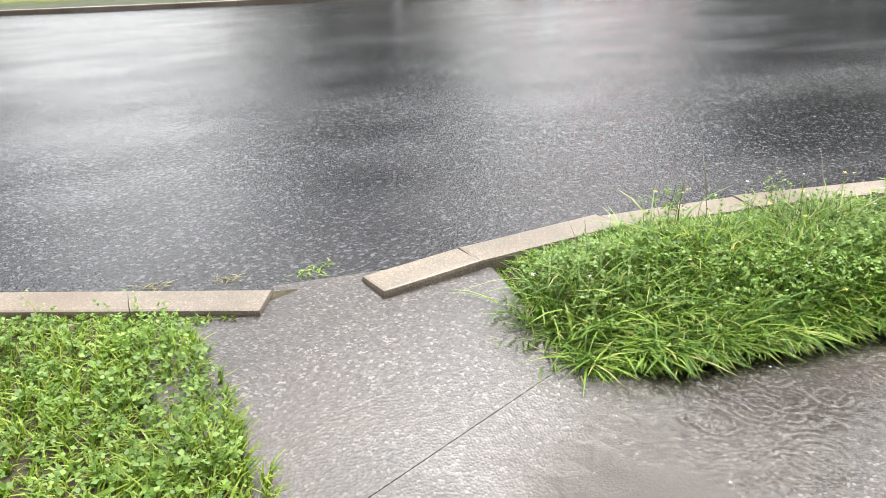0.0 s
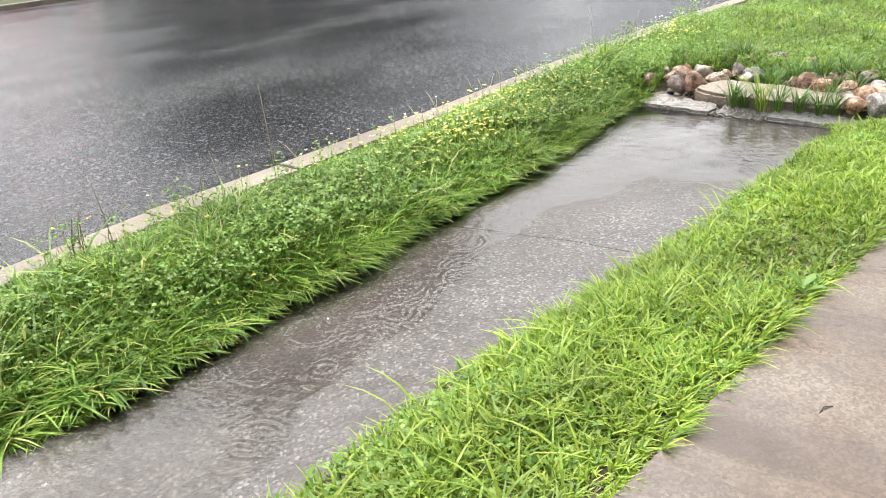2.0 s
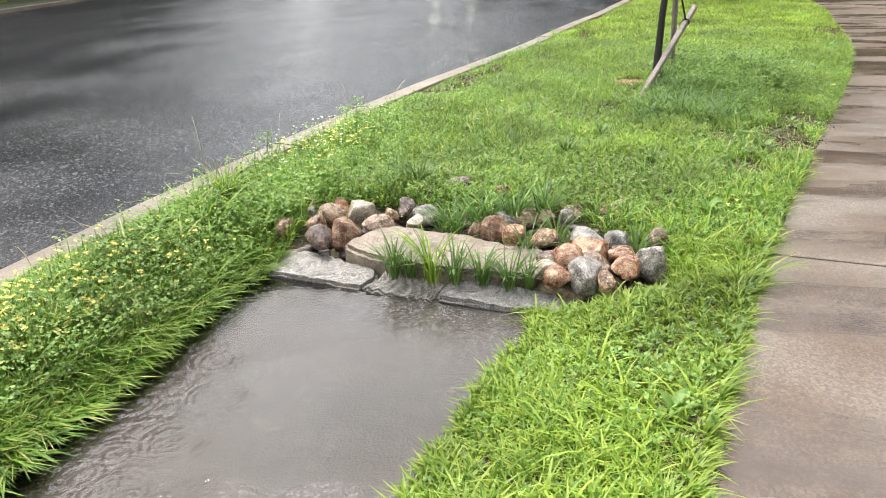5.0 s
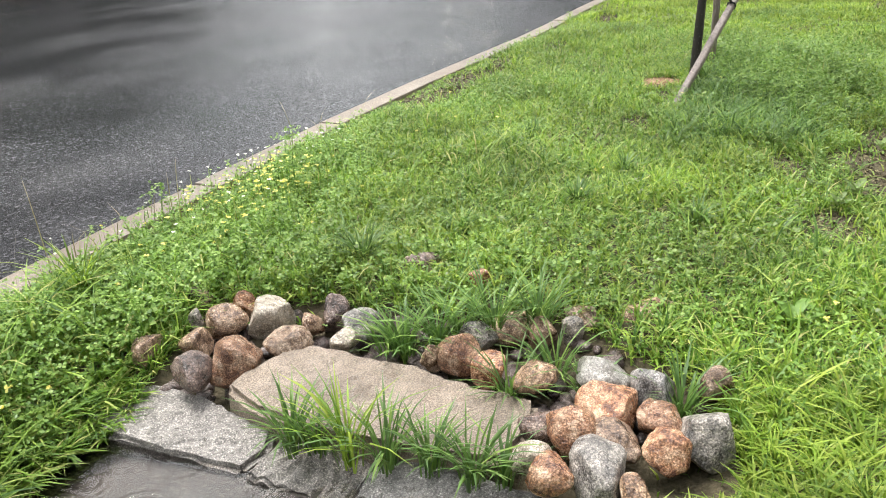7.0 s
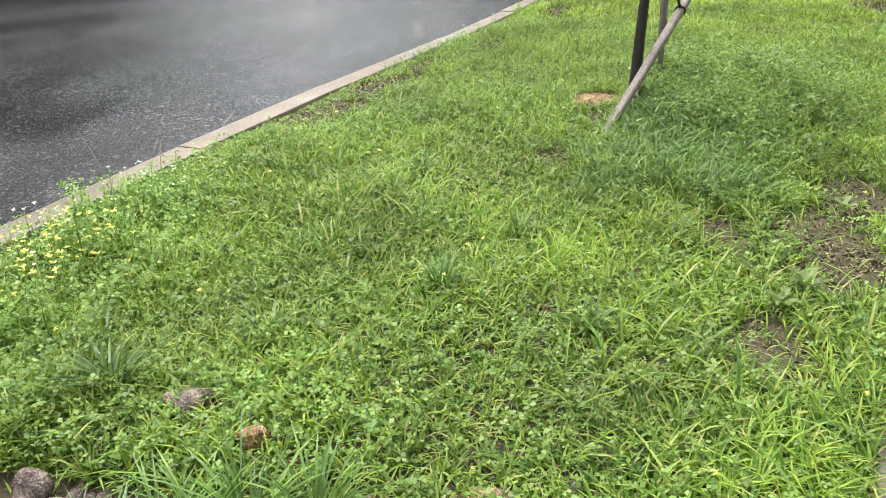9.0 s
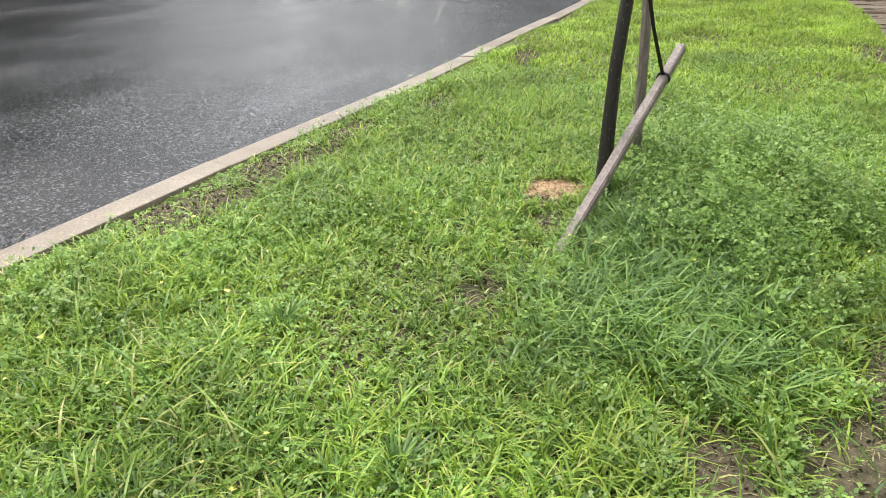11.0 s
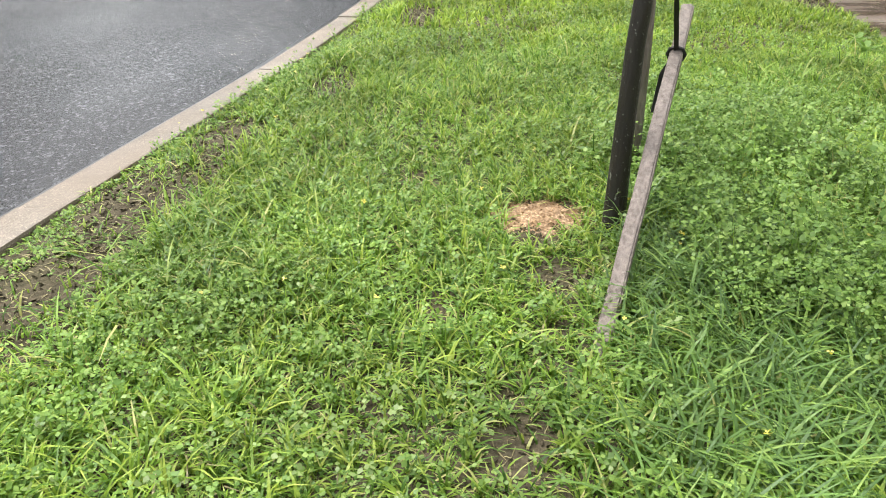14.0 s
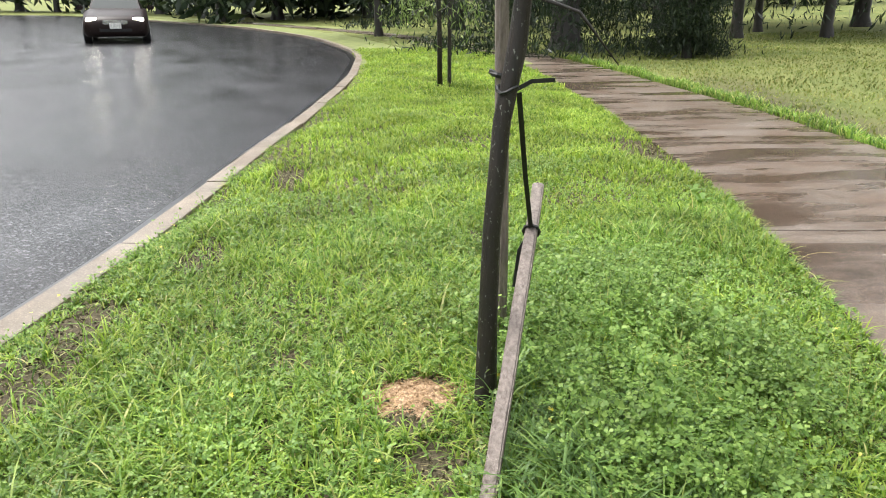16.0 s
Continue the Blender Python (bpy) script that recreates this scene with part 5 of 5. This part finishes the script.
def build_park():
    z = lambda x, y: float(ground_z(x, y))
    # dark weeping conifer behind the walk's bend
    a = (29.6, -7.3)
    build_tree("conifer_tree", "large dark conifer with drooping branches to the ground", (*a, z(*a)), 13, 0.42, crown_mesh(5, 150, 60000, 0.085, 3.1, 1.3, 12, 1.9), limbs=9)
    b = (26.3, -9.3)
    build_tree("conifer_tree", "dark bushy evergreen with foliage down to the lawn", (*b, z(*b)), 3.2, 0.10, crown_mesh(6, 50, 16000, 0.055, 0.8, 0.4, 3.0, 0.5), limbs=4)
    for i, (x, y, h, g, rad, low) in enumerate(((32.5, -14.0, 12, .18, 2.4, 2.6), (35.0, -16.2, 13, .14, 2.4, 2.8), (31.0, -16.2, 12, .17, 2.4, 2.7), (39.5, -14.4, 14, .26, 3.0, 2.2), (33.5, -22.5, 13, .30, 3.0, 2.6),
                                               (42.0, -17.5, 15, .35, 4.5, 1.8), (36.0, -21, 14, .3, 4.2, 2.0), (46.0, -10.5, 15, .34, 4.6, 1.0), (44.0, -6.8, 14, .3, 3.6, 0.9))):
        build_tree("park_tree", "dark shady park tree with low hanging foliage", (x, y, z(x, y)), h, g, crown_mesh(20 + i, 60, 17000, 0.13, rad, low, h, 0.9), lean=0.5 * math.sin(i * 2), group="park trees")
    t = (39.2, -2.85)
    build_tree("park_tree", "straight dark trunk beside the bend", (*t, 0), 11, 0.15, crown_mesh(33, 26, 3200, 0.25, 3.0, 3.5, 11), group="park trees")
    # second staked sapling
    s = thing("sapling", "staked young sapling with pale drooping leaves", "tree", (20.8, -2.36, 0.0))
    part("trunk", tube([(0, 0, -0.05), (0.02, 0, 0.8), (0.0, 0.03, 1.6), (0, 0, 2.8)], [0.045, 0.04, 0.032, 0.012], 8), BARK, s, "", True)
    for k in range(8):
        g = k * 2.4
        o = Vector((0, 0, 0.95 + 0.12 * k))
        e = o + Vector((math.cos(g) * 0.75, math.sin(g) * 0.75, 0.12))
        part("branch", tube([o, o.lerp(e, 0.5) + Vector((0, 0, 0.13)), e], [0.012, 0.009, 0.003], 5), BARK, s)
    put("crown", crown_mesh(41, 22, 1600, 0.045, 0.8, 1.1, 2.7, 0.35), PALE_FOLIAGE, s, "pale green small leaves")
    p = part("sapling_stake", tube([(0, 0, -0.1), (0.0, 0.0, 1.0), (0.02, 0, 2.0)], [0.032, 0.032, 0.03], 8), BARK)
    p.location = (20.82, -2.52, 0)
    tagged(p, "dark wooden stake beside the sapling", "stake")
    # woods that close the view, trees across the road that the wet asphalt mirrors, and unseen ones behind
    r = random.Random(9)
    protos = [build_tree("woodland_tree", "tall dark woodland tree", (61.5, 5.4, 0), 15, 0.35, crown_mesh(50, 40, 3000, 0.42, 4.2, 1.0, 15), group="woodland trees"),
              build_tree("woodland_tree", "tall dark woodland tree", (64, 2, 0), 17, 0.40, crown_mesh(51, 44, 3000, 0.45, 4.6, 1.2, 17), group="woodland trees")]
    spots = []
    for k in range(6):
        spots.append((62 + 4 * math.sin(k * 1.9), -34 + k * 6.0))
    for k in range(5):
        spots.append((74 + 3 * math.sin(k * 2.7), -40 + k * 9.0))
    spots += [(70, 4.5), (78, 9), (86, 13.5), (72, -1), (94, 20), (67, 36), (62, 38.5)]
    # beyond the far kerb, with gaps that let the sky down to the road
    for az, d in ((44, 32), (46, 28), (39, 36), (75.5, 30), (79, 33), (34, 40), (42, 30), (36, 34), (112, 30), (121, 30), (133, 28)):
        spots.append((1.5 + d * math.cos(radians(az)), d * math.sin(radians(az))))
    # the last eight are unseen trees, added round the back to darken reflections
    spots += [(36, 23), (33, 27), (27, 26), (51, 31), (57, 37), (44, 38), (-18, 20), (-26, 26), (-14, -14), (-22, -4), (-20, 8), (-6, -18), (4, -19), (14, -22)]
    for i, (x, y) in enumerate(spots):
        copy_thing(protos[i % 2], pose(x, y, z(x, y) if y < -5 else 0.0, 0, 0, (i * 77) % 360))
    # a low distant line of trees where the road runs out
    for k in range(12):
        copy_thing(protos[k % 2], pose(104 + 5 * math.sin(k * 2.1), 16 + k * 5.2, 0, 0, 0, k * 50) @ Matrix.Scale(1.0 + 0.2 * math.sin(k * 2.9), 4))
    # post and kerb-side sign leg across the road
    post = part("white_post", tube([(0, 0, 0), (0, 0, 1.1)], 0.06, 10), WHITE_POST)
    post.location = (5.1, 14.75, -0.03)
    tagged(post, "short white post beyond the far kerb", "post")


def build_car(label, at, turn, scale, paint, lamp):
    """A saloon car; x is its way forward."""
    c = thing("car", label, "car", at)
    c.rotation_euler = (0, 0, radians(turn))
    c.scale = (scale, scale, scale)
    half = [(2.30, 0.62, 0.34, 0.60), (2.22, 0.80, 0.24, 0.70), (1.9, 0.88, 0.20, 0.80), (1.2, 0.90, 0.18, 0.93), (0.75, 0.90, 0.18, 0.97), (-1.2, 0.90, 0.18, 1.0), (-1.9, 0.86, 0.2, 0.98), (-2.35, 0.74, 0.32, 0.86)]
    bm = bmesh.new()
    rings = []
    for x, w, lo, hi in half:
        sec = [(-w * 0.9, lo), (-w, lo + 0.12), (-w, (lo + hi) / 2), (-w * 0.96, hi - 0.08), (-w * 0.78, hi), (w * 0.78, hi), (w * 0.96, hi - 0.08), (w, (lo + hi) / 2), (w, lo + 0.12), (w * 0.9, lo)]
        rings.append([bm.verts.new((x, y, z)) for y, z in sec])
    for p, q in zip(rings, rings[1:]):
        for k in range(10):
            bm.faces.new((p[k], p[(k + 1) % 10], q[(k + 1) % 10], q[k]))
    bm.faces.new(rings[0])
    bm.faces.new(rings[-1][::-1])
    bmesh.ops.recalc_face_normals(bm, faces=bm.faces[:])
    part("body", bm, paint, c, "glossy wet paint", True)
    bm = bmesh.new()
    rings = []
    for x, w0, z0, w1, z1 in ((0.72, 0.74, 0.94, 0.70, 0.97), (-0.05, 0.78, 0.95, 0.60, 1.42), (-0.9, 0.78, 0.96, 0.58, 1.45), (-1.75, 0.72, 0.96, 0.62, 1.02)):
        rings.append([bm.verts.new(v) for v in ((x, -w0, z0), (x, -w1, z1), (x, w1, z1), (x, w0, z0))])
    for p, q in zip(rings, rings[1:]):
        for k in range(3):
            bm.faces.new((p[k], p[k + 1], q[k + 1], q[k]))
    bmesh.ops.recalc_face_normals(bm, faces=bm.faces[:])
    part("cabin", bm, paint, c, "roof and pillars")
    bm = bmesh.new()
    bm.faces.new([bm.verts.new(v) for v in ((0.70, -0.68, 0.985), (0.70, 0.68, 0.985), (-0.02, 0.55, 1.40), (-0.02, -0.55, 1.40))])
    part("windscreen", bm, GLASS_DARK, c, "wet grey windscreen")
    for s in (-1, 1):
        part("headlamp", box(2.17, s * 0.62, 0.68, 0.14, 0.30, 0.13, bevel=0.03), lamp, c, "clear headlamp")
        part("mirror", box(0.62, s * 0.99, 1.0, 0.10, 0.20, 0.13, bevel=0.03), paint, c)
        part("fog_lamp", box(2.24, s * 0.62, 0.40, 0.06, 0.14, 0.06, bevel=0.01), CHROME, c)
        for x in (1.42, -1.38):
            m = pose(x, s * 0.80, 0.31, 90, 0, 0)
            bm = bmesh.new()
            bmesh.ops.create_cone(bm, segments=24, radius1=0.315, radius2=0.315, depth=0.21, cap_ends=True)
            bm.transform(m)
            w = part("wheel", bm, TYRE, c)
            bm = bmesh.new()
            bmesh.ops.create_cone(bm, segments=18, radius1=0.21, radius2=0.19, depth=0.225, cap_ends=True)
            bm.transform(m)
            part("rim", bm, RIM, w)
    part("grille", box(2.30, 0, 0.62, 0.05, 0.66, 0.12, bevel=0.02), CHROME, c, "pale grille bar")
    part("intake", box(2.285, 0, 0.40, 0.06, 0.9, 0.12, bevel=0.02), TYRE, c, "dark lower intake")
    part("plate", box(2.335, 0, 0.52, 0.02, 0.31, 0.16, bevel=0.005), PLATE, c, "white plate with no marks")


build_park()
build_car("dark saloon car with lit headlamps on the wet road", (37.6, 6.35, ROAD_Z + 0.045), 191, 1.12, PAINT, LAMP)
build_car("red saloon car parked across the road", (10.9, 17.2, -0.02), 170, 1.0, RED_PAINT, LAMP_OFF)
